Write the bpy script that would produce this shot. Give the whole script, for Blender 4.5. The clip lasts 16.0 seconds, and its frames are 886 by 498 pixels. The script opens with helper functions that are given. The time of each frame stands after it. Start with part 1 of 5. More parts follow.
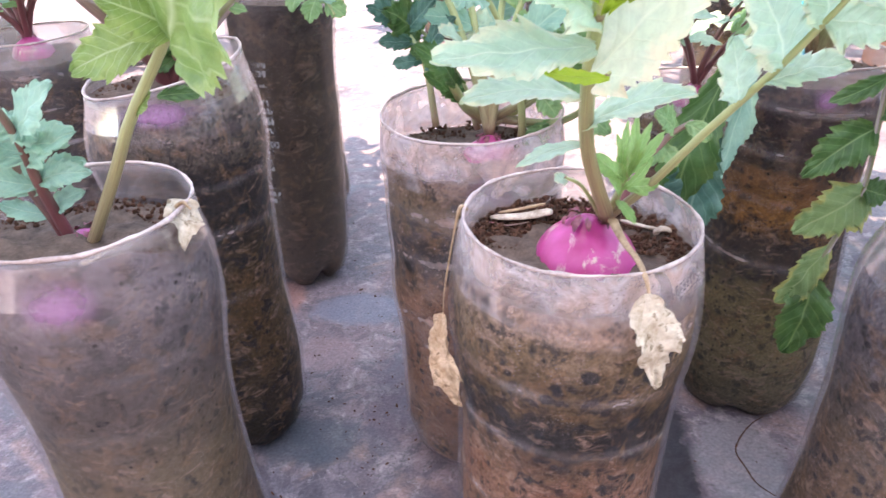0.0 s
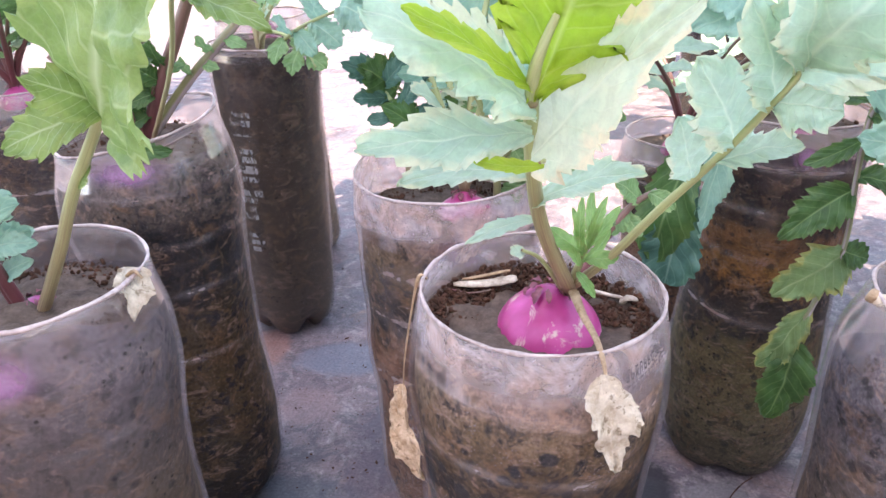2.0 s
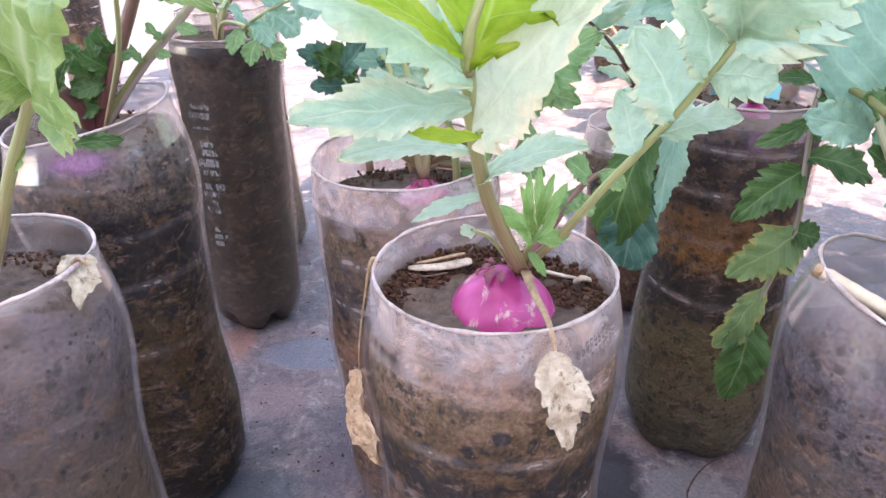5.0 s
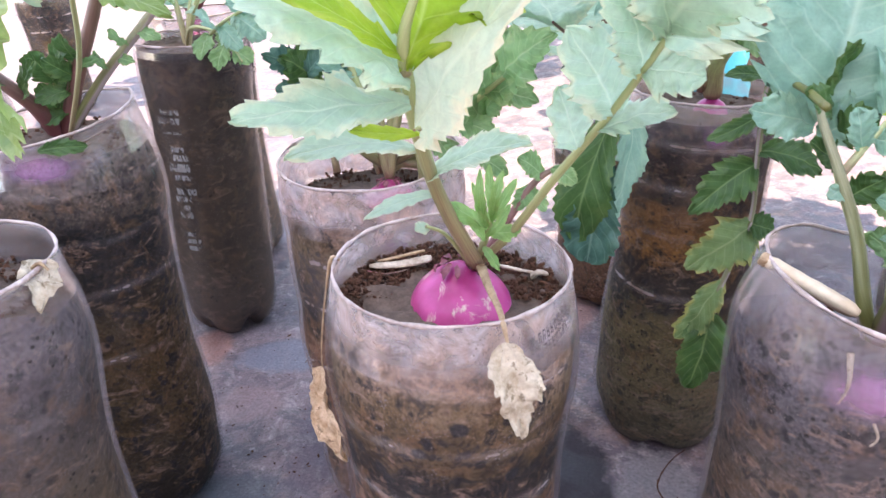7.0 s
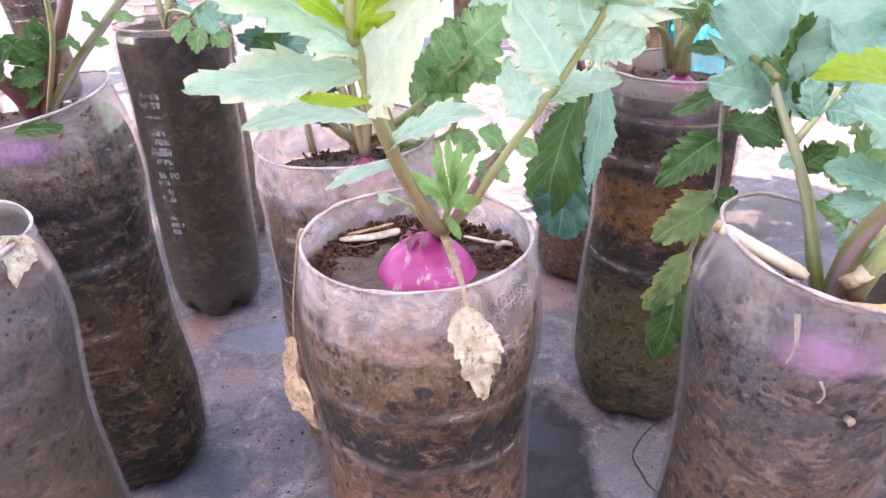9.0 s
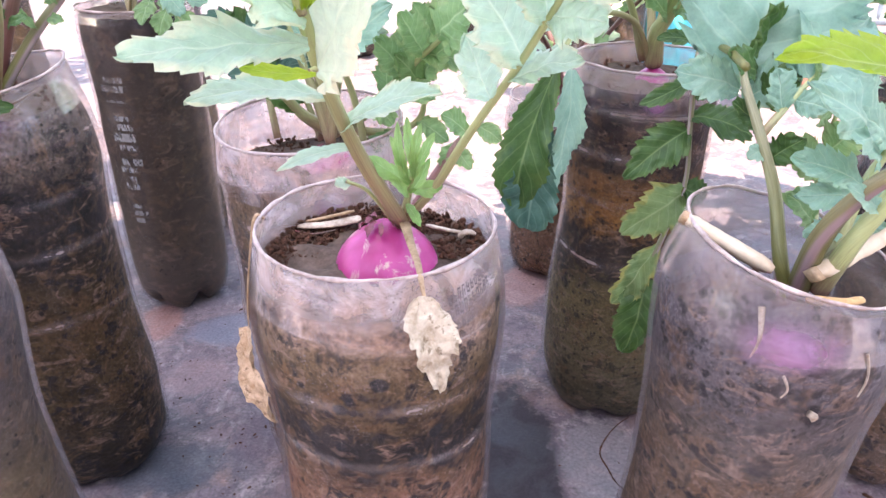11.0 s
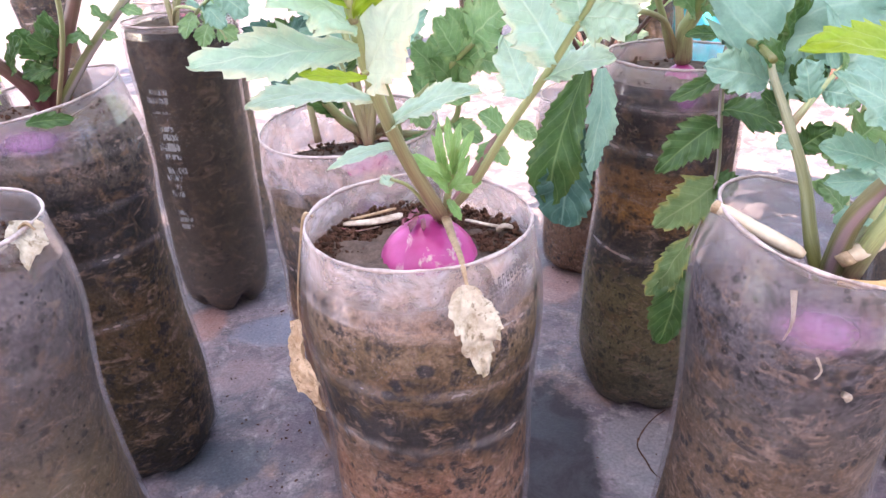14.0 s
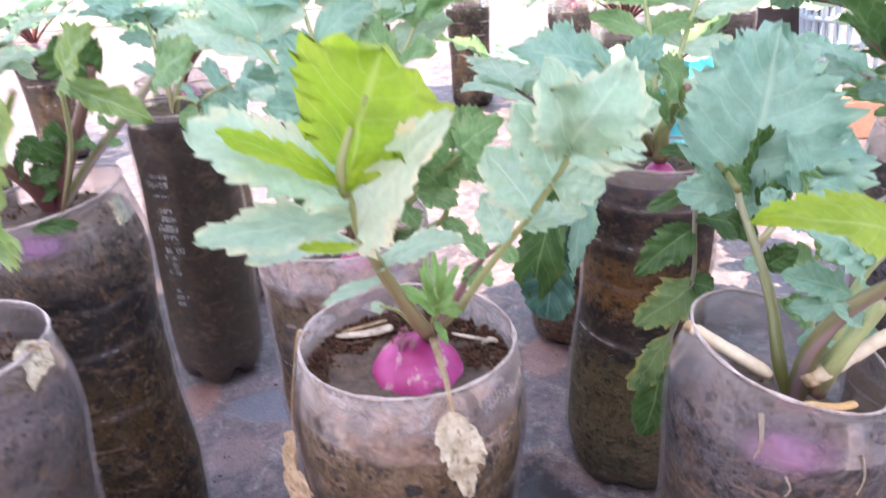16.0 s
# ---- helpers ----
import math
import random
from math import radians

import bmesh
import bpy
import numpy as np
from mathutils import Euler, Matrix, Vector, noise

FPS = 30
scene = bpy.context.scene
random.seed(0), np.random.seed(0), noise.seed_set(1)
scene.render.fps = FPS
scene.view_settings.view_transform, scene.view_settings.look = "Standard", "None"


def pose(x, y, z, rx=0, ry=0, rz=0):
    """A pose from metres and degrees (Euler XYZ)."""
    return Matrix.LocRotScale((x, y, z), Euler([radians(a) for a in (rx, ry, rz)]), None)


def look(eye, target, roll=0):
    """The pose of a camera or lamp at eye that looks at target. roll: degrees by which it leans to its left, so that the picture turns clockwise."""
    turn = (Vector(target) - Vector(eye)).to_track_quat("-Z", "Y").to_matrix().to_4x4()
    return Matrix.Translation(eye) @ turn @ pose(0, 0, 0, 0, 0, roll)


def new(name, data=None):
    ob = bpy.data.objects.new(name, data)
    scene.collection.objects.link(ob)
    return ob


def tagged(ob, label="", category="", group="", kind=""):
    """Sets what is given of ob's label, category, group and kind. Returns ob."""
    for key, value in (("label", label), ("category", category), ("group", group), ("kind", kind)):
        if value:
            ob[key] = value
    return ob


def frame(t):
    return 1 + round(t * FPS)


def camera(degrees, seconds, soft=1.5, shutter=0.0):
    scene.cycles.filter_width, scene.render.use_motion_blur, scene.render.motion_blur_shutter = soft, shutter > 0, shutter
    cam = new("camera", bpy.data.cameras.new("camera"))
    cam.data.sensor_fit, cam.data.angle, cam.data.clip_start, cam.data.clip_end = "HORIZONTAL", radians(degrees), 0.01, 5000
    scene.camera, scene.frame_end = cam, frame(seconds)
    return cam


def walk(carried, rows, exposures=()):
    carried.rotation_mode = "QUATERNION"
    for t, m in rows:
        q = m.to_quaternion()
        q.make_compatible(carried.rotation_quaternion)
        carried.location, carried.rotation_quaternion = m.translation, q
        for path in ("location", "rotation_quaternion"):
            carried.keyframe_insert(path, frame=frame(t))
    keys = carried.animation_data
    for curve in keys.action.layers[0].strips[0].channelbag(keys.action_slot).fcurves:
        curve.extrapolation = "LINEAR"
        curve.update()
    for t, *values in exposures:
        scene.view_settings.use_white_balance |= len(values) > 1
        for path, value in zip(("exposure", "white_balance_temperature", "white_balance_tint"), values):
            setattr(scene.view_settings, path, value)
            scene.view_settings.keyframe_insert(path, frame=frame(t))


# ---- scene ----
cam = camera(65.0, 16.0, 1.5, 0.5)
PATH = [
    (0, (-0.019, -0.267, 0.382), (-0.266, 1.458, -0.598), -3.8),
    (0.5, (-0.024, -0.265, 0.378), (-0.315, 1.439, -0.627), -4.1),
    (1, (-0.003, -0.248, 0.381), (-0.269, 1.417, -0.695), -1.2),
    (1.5, (0.002, -0.253, 0.39), (-0.275, 1.502, -0.529), -3.5),
    (2, (-0.001, -0.251, 0.39), (-0.265, 1.519, -0.504), -3.8),
    (2.5, (0.003, -0.253, 0.386), (-0.258, 1.514, -0.513), -4.8),
    (3, (0.003, -0.252, 0.387), (-0.223, 1.51, -0.533), -4.2),
    (3.5, (0.008, -0.25, 0.383), (-0.187, 1.512, -0.541), -3.8),
    (4, (0.006, -0.251, 0.383), (-0.194, 1.519, -0.526), -3.6),
    (6.5, (0.015, -0.252, 0.383), (-0.146, 1.527, -0.517), -4.0),
    (7, (0.019, -0.257, 0.383), (-0.13, 1.523, -0.516), -4.2),
    (7.5, (0.025, -0.271, 0.382), (-0.117, 1.499, -0.537), -4.4),
    (8, (0.027, -0.27, 0.382), (-0.105, 1.498, -0.543), -4.3),
    (8.5, (0.028, -0.268, 0.381), (-0.108, 1.5, -0.545), -4.3),
    (9, (0.031, -0.267, 0.38), (-0.102, 1.497, -0.552), -4.7),
    (9.5, (0.03, -0.266, 0.377), (-0.096, 1.498, -0.558), -4.3),
    (10, (0.034, -0.264, 0.374), (-0.037, 1.499, -0.568), -2.9),
    (12.5, (0.04, -0.259, 0.371), (-0.048, 1.502, -0.574), -3.6),
    (13, (0.042, -0.259, 0.369), (-0.054, 1.501, -0.575), -4.4),
    (13.5, (0.041, -0.268, 0.374), (-0.066, 1.496, -0.563), -5.1),
    (14, (0.034, -0.275, 0.375), (-0.124, 1.49, -0.552), -5.4),
    (14.5, (0.041, -0.273, 0.37), (-0.105, 1.482, -0.578), -5.5),
    (15, (0.046, -0.273, 0.364), (-0.081, 1.48, -0.589), -5.5),
    (15.5, (0.049, -0.263, 0.382), (-0.068, 1.517, -0.522), -4.0),
    (16, (0.04, -0.275, 0.412), (-0.094, 1.544, -0.408), -5.2),
]
walk(cam, [(t, look(eye, target, roll)) for t, eye, target, roll in PATH], [(0, 2.95, 8000, 19), (1, 3.15, 8200, 21), (2, 2.79, 7850, 19), (4.2, 2.79, 7850, 18), (7, 2.77, 7850, 18), (8, 3.00, 8000, 23), (15, 3.00, 8000, 23), (15.5, 3.24, 7950, 22), (16, 2.68, 7850, 20)])

# ---------------------------------------------------------------- light
world = bpy.data.worlds.new("world")
scene.world = world
world.use_nodes = True
wn = world.node_tree.nodes
sky = wn.new("ShaderNodeTexSky")
sky.sky_type, sky.sun_disc = "NISHITA", False
SUN_EL, SUN_AZ = 74.0, 195.0
sky.sun_elevation, sky.sun_rotation = radians(SUN_EL), radians(SUN_AZ)
world.node_tree.links.new(sky.outputs[0], wn["Background"].inputs[0])
wn["Background"].inputs[1].default_value = 0.15
sun = new("sun", bpy.data.lights.new("sun", "SUN"))
sun.data.energy, sun.data.angle, sun.data.color = 2.45, radians(0.6), (1.0, 0.95, 0.88)
_d = Vector((math.sin(radians(SUN_AZ)) * math.cos(radians(SUN_EL)), math.cos(radians(SUN_AZ)) * math.cos(radians(SUN_EL)), math.sin(radians(SUN_EL))))
sun.matrix_world = look(_d * 5, (0, 0, 0))

# ---------------------------------------------------------------- materials


class Mat:
    """A node material with short helpers."""

    def __init__(self, name):
        self.m = bpy.data.materials.new(name)
        self.m.use_nodes = True
        self.t = self.m.node_tree
        self.t.nodes.clear()
        self.out = self.t.nodes.new("ShaderNodeOutputMaterial")

    def n(self, kind, **inputs):
        node = self.t.nodes.new("ShaderNode" + kind)
        for k, v in inputs.items():
            self.put(node, k.replace("_", " "), v)
        return node

    def put(self, node, key, v):
        sock = node.inputs[int(key) if key.strip().isdigit() else key]
        if isinstance(v, bpy.types.NodeSocket):
            self.t.links.new(v, sock)
        else:
            sock.default_value = v

    def coord(self, which="Object"):
        return self.n("TexCoord").outputs[which]

    def noise(self, scale, detail=4.0, rough=0.55, vec=None, dist=0.0):
        nd = self.n("TexNoise", Scale=scale, Detail=detail, Roughness=rough, Distortion=dist)
        self.put(nd, "Vector", vec if vec is not None else self.coord())
        return nd.outputs["Fac"]

    def ramp(self, fac, stops, mode="LINEAR"):
        r = self.n("ValToRGB", Fac=fac)
        r.color_ramp.interpolation = mode
        e = r.color_ramp.elements
        while len(e) < len(stops):
            e.new(0.5)
        for el, (p, c) in zip(e, stops):
            el.position = p
            el.color = (c, c, c, 1) if isinstance(c, (int, float)) else (*c, 1)
        return r.outputs[0]

    def mix(self, fac, a, b, kind="MIX"):
        x = self.t.nodes.new("ShaderNodeMix")
        x.data_type, x.blend_type = "RGBA", kind
        for i, v in ((0, fac), (6, a), (7, b)):
            if isinstance(v, bpy.types.NodeSocket):
                self.t.links.new(v, x.inputs[i])
            elif i == 0:
                x.inputs[0].default_value = v
            else:
                x.inputs[i].default_value = (*v, 1) if len(v) == 3 else v
        return x.outputs[2]

    def math(self, op, a, b=0.0, c=0.0, clamp=False):
        x = self.t.nodes.new("ShaderNodeMath")
        x.operation, x.use_clamp = op, clamp
        for i, v in enumerate((a, b, c)):
            if isinstance(v, bpy.types.NodeSocket):
                self.t.links.new(v, x.inputs[i])
            else:
                x.inputs[i].default_value = v
        return x.outputs[0]

    def bump(self, height, strength=0.4, dist=0.002):
        return self.n("Bump", Strength=strength, Distance=dist, Height=height).outputs[0]

    def bsdf(self, **kw):
        return self.n("BsdfPrincipled", **kw)

    def done(self, shader):
        self.t.links.new(shader, self.out.inputs[0])
        return self.m


def plain(name, dark, light, rough=0.7, scale=60.0, bump=0.4, dist=0.001, spec=0.3, fine=400.0):
    k = Mat(name)
    a, b = k.noise(scale, 5), k.noise(fine, 3)
    f = k.math("ADD", k.math("MULTIPLY", a, 0.7), k.math("MULTIPLY", b, 0.3))
    col = k.ramp(f, [(0.3, dark), (0.7, light)])
    p = k.bsdf(Base_Color=col, Roughness=rough, Normal=k.bump(f, bump, dist))
    k.put(p, "Specular IOR Level", spec)
    return k.done(p.outputs[0])


def soil_body(name, stops, seed, height=0.26, c=1.0, clods=0.45, ruddy=0.0):
    """Soil pressed against a clear wall: wavy layers by height, clods, pores and smears."""
    k = Mat(name)
    co = k.coord()
    mp = k.n("Mapping", Vector=co)
    mp.inputs["Location"].default_value = (seed * 1.7, seed * 0.6, 0)
    sep = k.n("SeparateXYZ", Vector=co)
    wav = k.noise(28, 3, 0.5, mp.outputs[0])
    wav2 = k.noise(120, 3, 0.6, mp.outputs[0])
    h = k.math("DIVIDE", sep.outputs[2], height)
    h = k.math("ADD", h, k.math("MULTIPLY", k.math("SUBTRACT", wav, 0.5), 0.11))
    h = k.math("ADD", h, k.math("MULTIPLY", k.math("SUBTRACT", wav2, 0.5), 0.16))
    col = k.ramp(h, stops)
    st = k.n("Mapping", Vector=co)
    st.inputs["Location"].default_value = (seed, 0, seed * 0.3)
    st.inputs["Rotation"].default_value = (0.12, 0.1, 0)
    st.inputs["Scale"].default_value = (1, 1, 1.9)
    blot = k.noise(42, 6, 0.68, st.outputs[0], 0.5)
    col = k.mix(1.0, col, k.ramp(blot, [(0.32, 1 - 0.6 * c), (0.5, 0.95), (0.68, 1.0)]), "MULTIPLY")
    ochre = k.noise(75, 5, 0.65, mp.outputs[0], 0.8)
    col = k.mix(k.ramp(ochre, [(0.52, 0.0), (0.64, 0.55 * c)]), col, (0.27, 0.150, 0.076))
    pale = k.noise(58, 6, 0.7, st.outputs[0], 1.2)
    col = k.mix(k.ramp(pale, [(0.54, 0.0), (0.64, 0.6 * c)]), col, (0.45, 0.295, 0.225))
    dark = k.noise(72, 6, 0.72, mp.outputs[0], 0.6)
    col = k.mix(k.ramp(dark, [(0.55, 0.0), (0.62, 0.85 * c)]), col, (0.032, 0.03, 0.032))
    pores = k.n("TexVoronoi", Scale=210.0, Vector=mp.outputs[0])
    spot = k.ramp(pores.outputs["Distance"], [(0.12, 1.0), (0.26, 0.0)])
    where = k.ramp(k.noise(40, 3, 0.5, mp.outputs[0]), [(0.46, 0.0), (0.58, 0.9)])
    col = k.mix(k.math("MULTIPLY", spot, where), col, (0.022, 0.018, 0.016))
    lump = k.n("TexVoronoi", Scale=125.0, Vector=mp.outputs[0])
    lump.inputs["Randomness"].default_value = 1.0
    blob = k.ramp(k.math("ADD", lump.outputs["Distance"], k.math("MULTIPLY", k.math("SUBTRACT", wav2, 0.5), 0.5)), [(0.20, 1.0), (0.34, 0.0)])
    zone = k.ramp(k.noise(24, 3, 0.5, st.outputs[0]), [(0.45, 0.0), (0.53, 0.85 * c)])
    col = k.mix(k.math("MULTIPLY", blob, zone), col, (0.03, 0.029, 0.033))
    clod = k.n("TexVoronoi", Scale=78.0, Vector=mp.outputs[0])
    ball = k.ramp(k.math("ADD", clod.outputs["Distance"], k.math("MULTIPLY", k.math("SUBTRACT", wav2, 0.5), 0.35)), [(0.20, 1.0), (0.30, 0.0)])
    belt = k.ramp(h, [(0.60, 0.0), (0.66, clods * c), (0.82, clods * c), (0.87, 0.0)])
    col = k.mix(k.math("MULTIPLY", ball, belt), col, (0.026, 0.030, 0.036))
    rust = k.noise(34, 4, 0.6, mp.outputs[0], 0.4)
    low = k.ramp(h, [(0.54, ruddy), (0.64, 0.0)])
    col = k.mix(k.math("MULTIPLY", k.ramp(rust, [(0.52, 0.0), (0.62, 1.0)]), low), col, (0.30, 0.115, 0.06))
    grit = k.noise(480, 4, 0.75, mp.outputs[0])
    col = k.mix(1.0, col, k.ramp(grit, [(0.35, 1 - 0.58 * c), (0.62, 1.0)]), "MULTIPLY")
    p = k.bsdf(Base_Color=col, Roughness=0.8, Normal=k.bump(k.math("ADD", grit, blot), 0.5, 0.0006))
    k.put(p, "Specular IOR Level", 0.2)
    return k.done(p.outputs[0])


def plastic(name, seed, h, soil, haze=0.16, tint=(0.80, 0.70, 0.71), backlit_amt=0.26, mud=0.5, lines=0.34):
    """Clear bottle plastic with a dusty, scratched film and a painted backlit band above the soil."""
    k = Mat(name)
    co = k.coord()
    mp = k.n("Mapping", Vector=co)
    mp.inputs["Location"].default_value = (seed * 2.3, seed, seed * 0.7)
    scr = k.n("Mapping", Vector=mp.outputs[0])
    scr.inputs["Rotation"].default_value = (0.5, 0.35, 0.2 * seed)
    scr.inputs["Scale"].default_value = (1, 1, 7)
    scratch = k.ramp(k.noise(210, 4, 0.75, scr.outputs[0], 0.8), [(0.60, 0.0), (0.70, 1.0)])
    cloud = k.ramp(k.noise(38, 5, 0.6, mp.outputs[0]), [(0.40, 0.08), (0.64, 1.0)])
    specks = k.n("TexVoronoi", Scale=210.0, Vector=mp.outputs[0])
    dots = k.ramp(specks.outputs["Distance"], [(0.06, 1.0), (0.13, 0.0)])
    film = k.math("ADD", k.math("MULTIPLY", cloud, haze), k.math("MULTIPLY", scratch, haze * 0.35 + 0.01))
    z = k.n("SeparateXYZ", Vector=co)
    tilt = k.math("ADD", z.outputs[2], k.math("MULTIPLY", z.outputs[0], 0.05))
    tilt = k.math("ADD", tilt, k.math("MULTIPLY", k.noise(14, 2, 0.5, mp.outputs[0]), 0.007))
    # extra pale film above the soil paints in light coming through the wall
    backlit = k.ramp(k.math("DIVIDE", k.math("SUBTRACT", tilt, soil), 0.03, clamp=True), [(0.0, 0.0), (0.35, 1.0), (1.0, 0.6)])
    film = k.math("ADD", film, k.math("MULTIPLY", k.math("MULTIPLY", backlit, k.ramp(k.noise(75, 5, 0.7, mp.outputs[0], 0.8), [(0.38, 0.25), (0.62, 1.0)])), backlit_amt))
    sc2 = k.n("Mapping", Vector=mp.outputs[0])
    sc2.inputs["Rotation"].default_value = (-0.6, 0.7, 0.3)
    sc2.inputs["Scale"].default_value = (1, 1, 11)
    fine_scratch = k.ramp(k.noise(520, 3, 0.7, sc2.outputs[0], 0.5), [(0.62, 0.0), (0.70, 1.0)])
    film = k.math("ADD", film, k.math("MULTIPLY", k.math("MULTIPLY", fine_scratch, cloud), 0.03 + 0.4 * haze))
    for f in (0.50, 0.67, 0.79, 0.90):
        line = k.ramp(k.math("ABSOLUTE", k.math("SUBTRACT", tilt, h * f + 0.0035)), [(0.00012, 1.0), (0.00040, 0.0)])
        film = k.math("ADD", film, k.math("MULTIPLY", k.math("MULTIPLY", line, k.math("ADD", cloud, 0.15)), lines))
    film = k.math("ADD", film, k.math("MULTIPLY", dots, haze + 0.10), clamp=True)
    # dried mud specks, thicker in patches near the old water line
    sp = k.n("TexVoronoi", Scale=620.0, Vector=mp.outputs[0])
    speck = k.ramp(sp.outputs["Distance"], [(0.16, 1.0), (0.30, 0.0)])
    high = k.ramp(k.math("DIVIDE", tilt, h), [(0.55, 0.25), (0.85, 1.0)])
    patch = k.ramp(k.noise(48, 4, 0.65, mp.outputs[0], 0.6), [(0.50, 0.0), (0.60, 1.0)])
    speck = k.math("MULTIPLY", k.math("MULTIPLY", speck, k.math("MULTIPLY", patch, high)), mud)
    film = k.math("MAXIMUM", film, speck)
    tone = k.mix(speck, k.mix(k.ramp(k.noise(65, 4, 0.6, mp.outputs[0], 0.7), [(0.42, 0.0), (0.60, 1.0)]), tint, (tint[0], tint[1] * 0.86, tint[2] * 0.76)), (0.10, 0.07, 0.06))
    nrm = k.bump(k.math("ADD", k.noise(26, 2, 0.5, mp.outputs[0]), k.math("MULTIPLY", scratch, 0.15)), 0.45, 0.0025)
    clear = k.n("BsdfTransparent", Color=(0.95, 0.945, 0.955, 1)).outputs[0]
    dust = k.n("BsdfDiffuse", Color=tone, Normal=nrm).outputs[0]
    back = k.n("BsdfTranslucent", Color=tone, Normal=nrm).outputs[0]
    veil = k.n("MixShader", Fac=0.55)
    k.t.links.new(dust, veil.inputs[1]), k.t.links.new(back, veil.inputs[2])
    body = k.n("MixShader", Fac=film)
    k.t.links.new(clear, body.inputs[1]), k.t.links.new(veil.outputs[0], body.inputs[2])
    gloss = k.n("BsdfGlossy", Color=(1, 1, 1, 1), Roughness=0.16, Normal=nrm).outputs[0]
    fr = k.n("Fresnel", IOR=1.45, Normal=nrm).outputs[0]
    allm = k.n("MixShader", Fac=k.math("MULTIPLY", fr, 0.45))
    k.t.links.new(body.outputs[0], allm.inputs[1]), k.t.links.new(gloss, allm.inputs[2])
    return k.done(allm.outputs[0])


def leaf_mat(name, dark, light, edge, vein, trans=0.4, rough=0.45, edge_amt=0.5):
    """A leaf blade: u runs along the midrib, v from the midrib (0.5) to either edge."""
    k = Mat(name)
    uv = k.n("UVMap").outputs[0]
    s = k.n("SeparateXYZ", Vector=uv)
    u, v = s.outputs[0], s.outputs[1]
    av = k.math("MULTIPLY", k.math("ABSOLUTE", k.math("SUBTRACT", v, 0.5)), 2.0)
    rib = k.ramp(av, [(0.0, 1.0), (0.07, 0.0)])
    q = k.math("SUBTRACT", k.math("MULTIPLY", u, 8.0), k.math("MULTIPLY", av, 2.2))
    q = k.math("ADD", q, k.math("MULTIPLY", k.noise(90, 2), 0.5))
    side = k.math("ABSOLUTE", k.math("SUBTRACT", k.math("FRACT", q), 0.5))
    side = k.ramp(side, [(0.0, 1.0), (0.11, 0.0)], "EASE")
    net = k.n("TexVoronoi", Scale=420.0, Vector=k.coord())
    net.feature = "DISTANCE_TO_EDGE"
    fine = k.ramp(net.outputs["Distance"], [(0.0, 1.0), (0.12, 0.0)])
    big = k.noise(55, 4, 0.6)
    col = k.mix(k.ramp(big, [(0.3, 0.0), (0.7, 1.0)]), dark, light)
    ed = k.math("MULTIPLY", k.ramp(k.math("ADD", av, k.math("MULTIPLY", k.math("SUBTRACT", k.noise(48, 5, 0.65), 0.5), 2.4)), [(0.70, 0.0), (1.15, 1.0)]), edge_amt)
    col = k.mix(ed, col, edge)
    veins = k.math("MAXIMUM", rib, k.math("MAXIMUM", k.math("MULTIPLY", side, 0.42), k.math("MULTIPLY", fine, 0.08)))
    spk = k.ramp(k.noise(300, 4, 0.7), [(0.36, 0.84), (0.6, 1.0)])
    col = k.mix(1.0, col, spk, "MULTIPLY")
    col = k.mix(k.math("MULTIPLY", veins, 0.75), col, vein)
    hgt = k.math("SUBTRACT", k.math("MULTIPLY", big, 0.8), k.math("MULTIPLY", veins, 0.28))
    nrm = k.bump(k.math("ADD", hgt, k.math("MULTIPLY", k.noise(210, 3, 0.6), 0.35)), 0.7, 0.0012)
    p = k.bsdf(Base_Color=col, Roughness=rough, Normal=nrm)
    k.put(p, "Specular IOR Level", 0.45)
    tr = k.n("BsdfTranslucent", Color=k.mix(0.55, col, light, "MIX"), Normal=nrm)
    m = k.n("MixShader", Fac=trans)
    k.t.links.new(p.outputs[0], m.inputs[1]), k.t.links.new(tr.outputs[0], m.inputs[2])
    return k.done(m.outputs[0])


def dry_mat(name, dark, light, spot):
    """A withered blade: papery, creased, with brown spots."""
    k = Mat(name)
    big, fine = k.noise(140, 4, 0.6, None, 0.6), k.noise(520, 4, 0.7)
    col = k.ramp(k.math("ADD", k.math("MULTIPLY", big, 0.65), k.math("MULTIPLY", fine, 0.35)), [(0.34, dark), (0.62, light)])
    col = k.mix(k.ramp(k.noise(260, 5, 0.7, None, 0.4), [(0.57, 0.0), (0.64, 0.85)]), col, spot)
    crease = k.n("TexVoronoi", Scale=190.0, Vector=k.coord())
    crease.feature = "DISTANCE_TO_EDGE"
    hgt = k.math("ADD", k.ramp(crease.outputs["Distance"], [(0.0, 0.0), (0.25, 1.0)]), big)
    nrm = k.bump(hgt, 0.5, 0.0008)
    p = k.bsdf(Base_Color=col, Roughness=0.75, Normal=nrm)
    tr = k.n("BsdfTranslucent", Color=col, Normal=nrm)
    m = k.n("MixShader", Fac=0.25)
    k.t.links.new(p.outputs[0], m.inputs[1]), k.t.links.new(tr.outputs[0], m.inputs[2])
    return k.done(m.outputs[0])


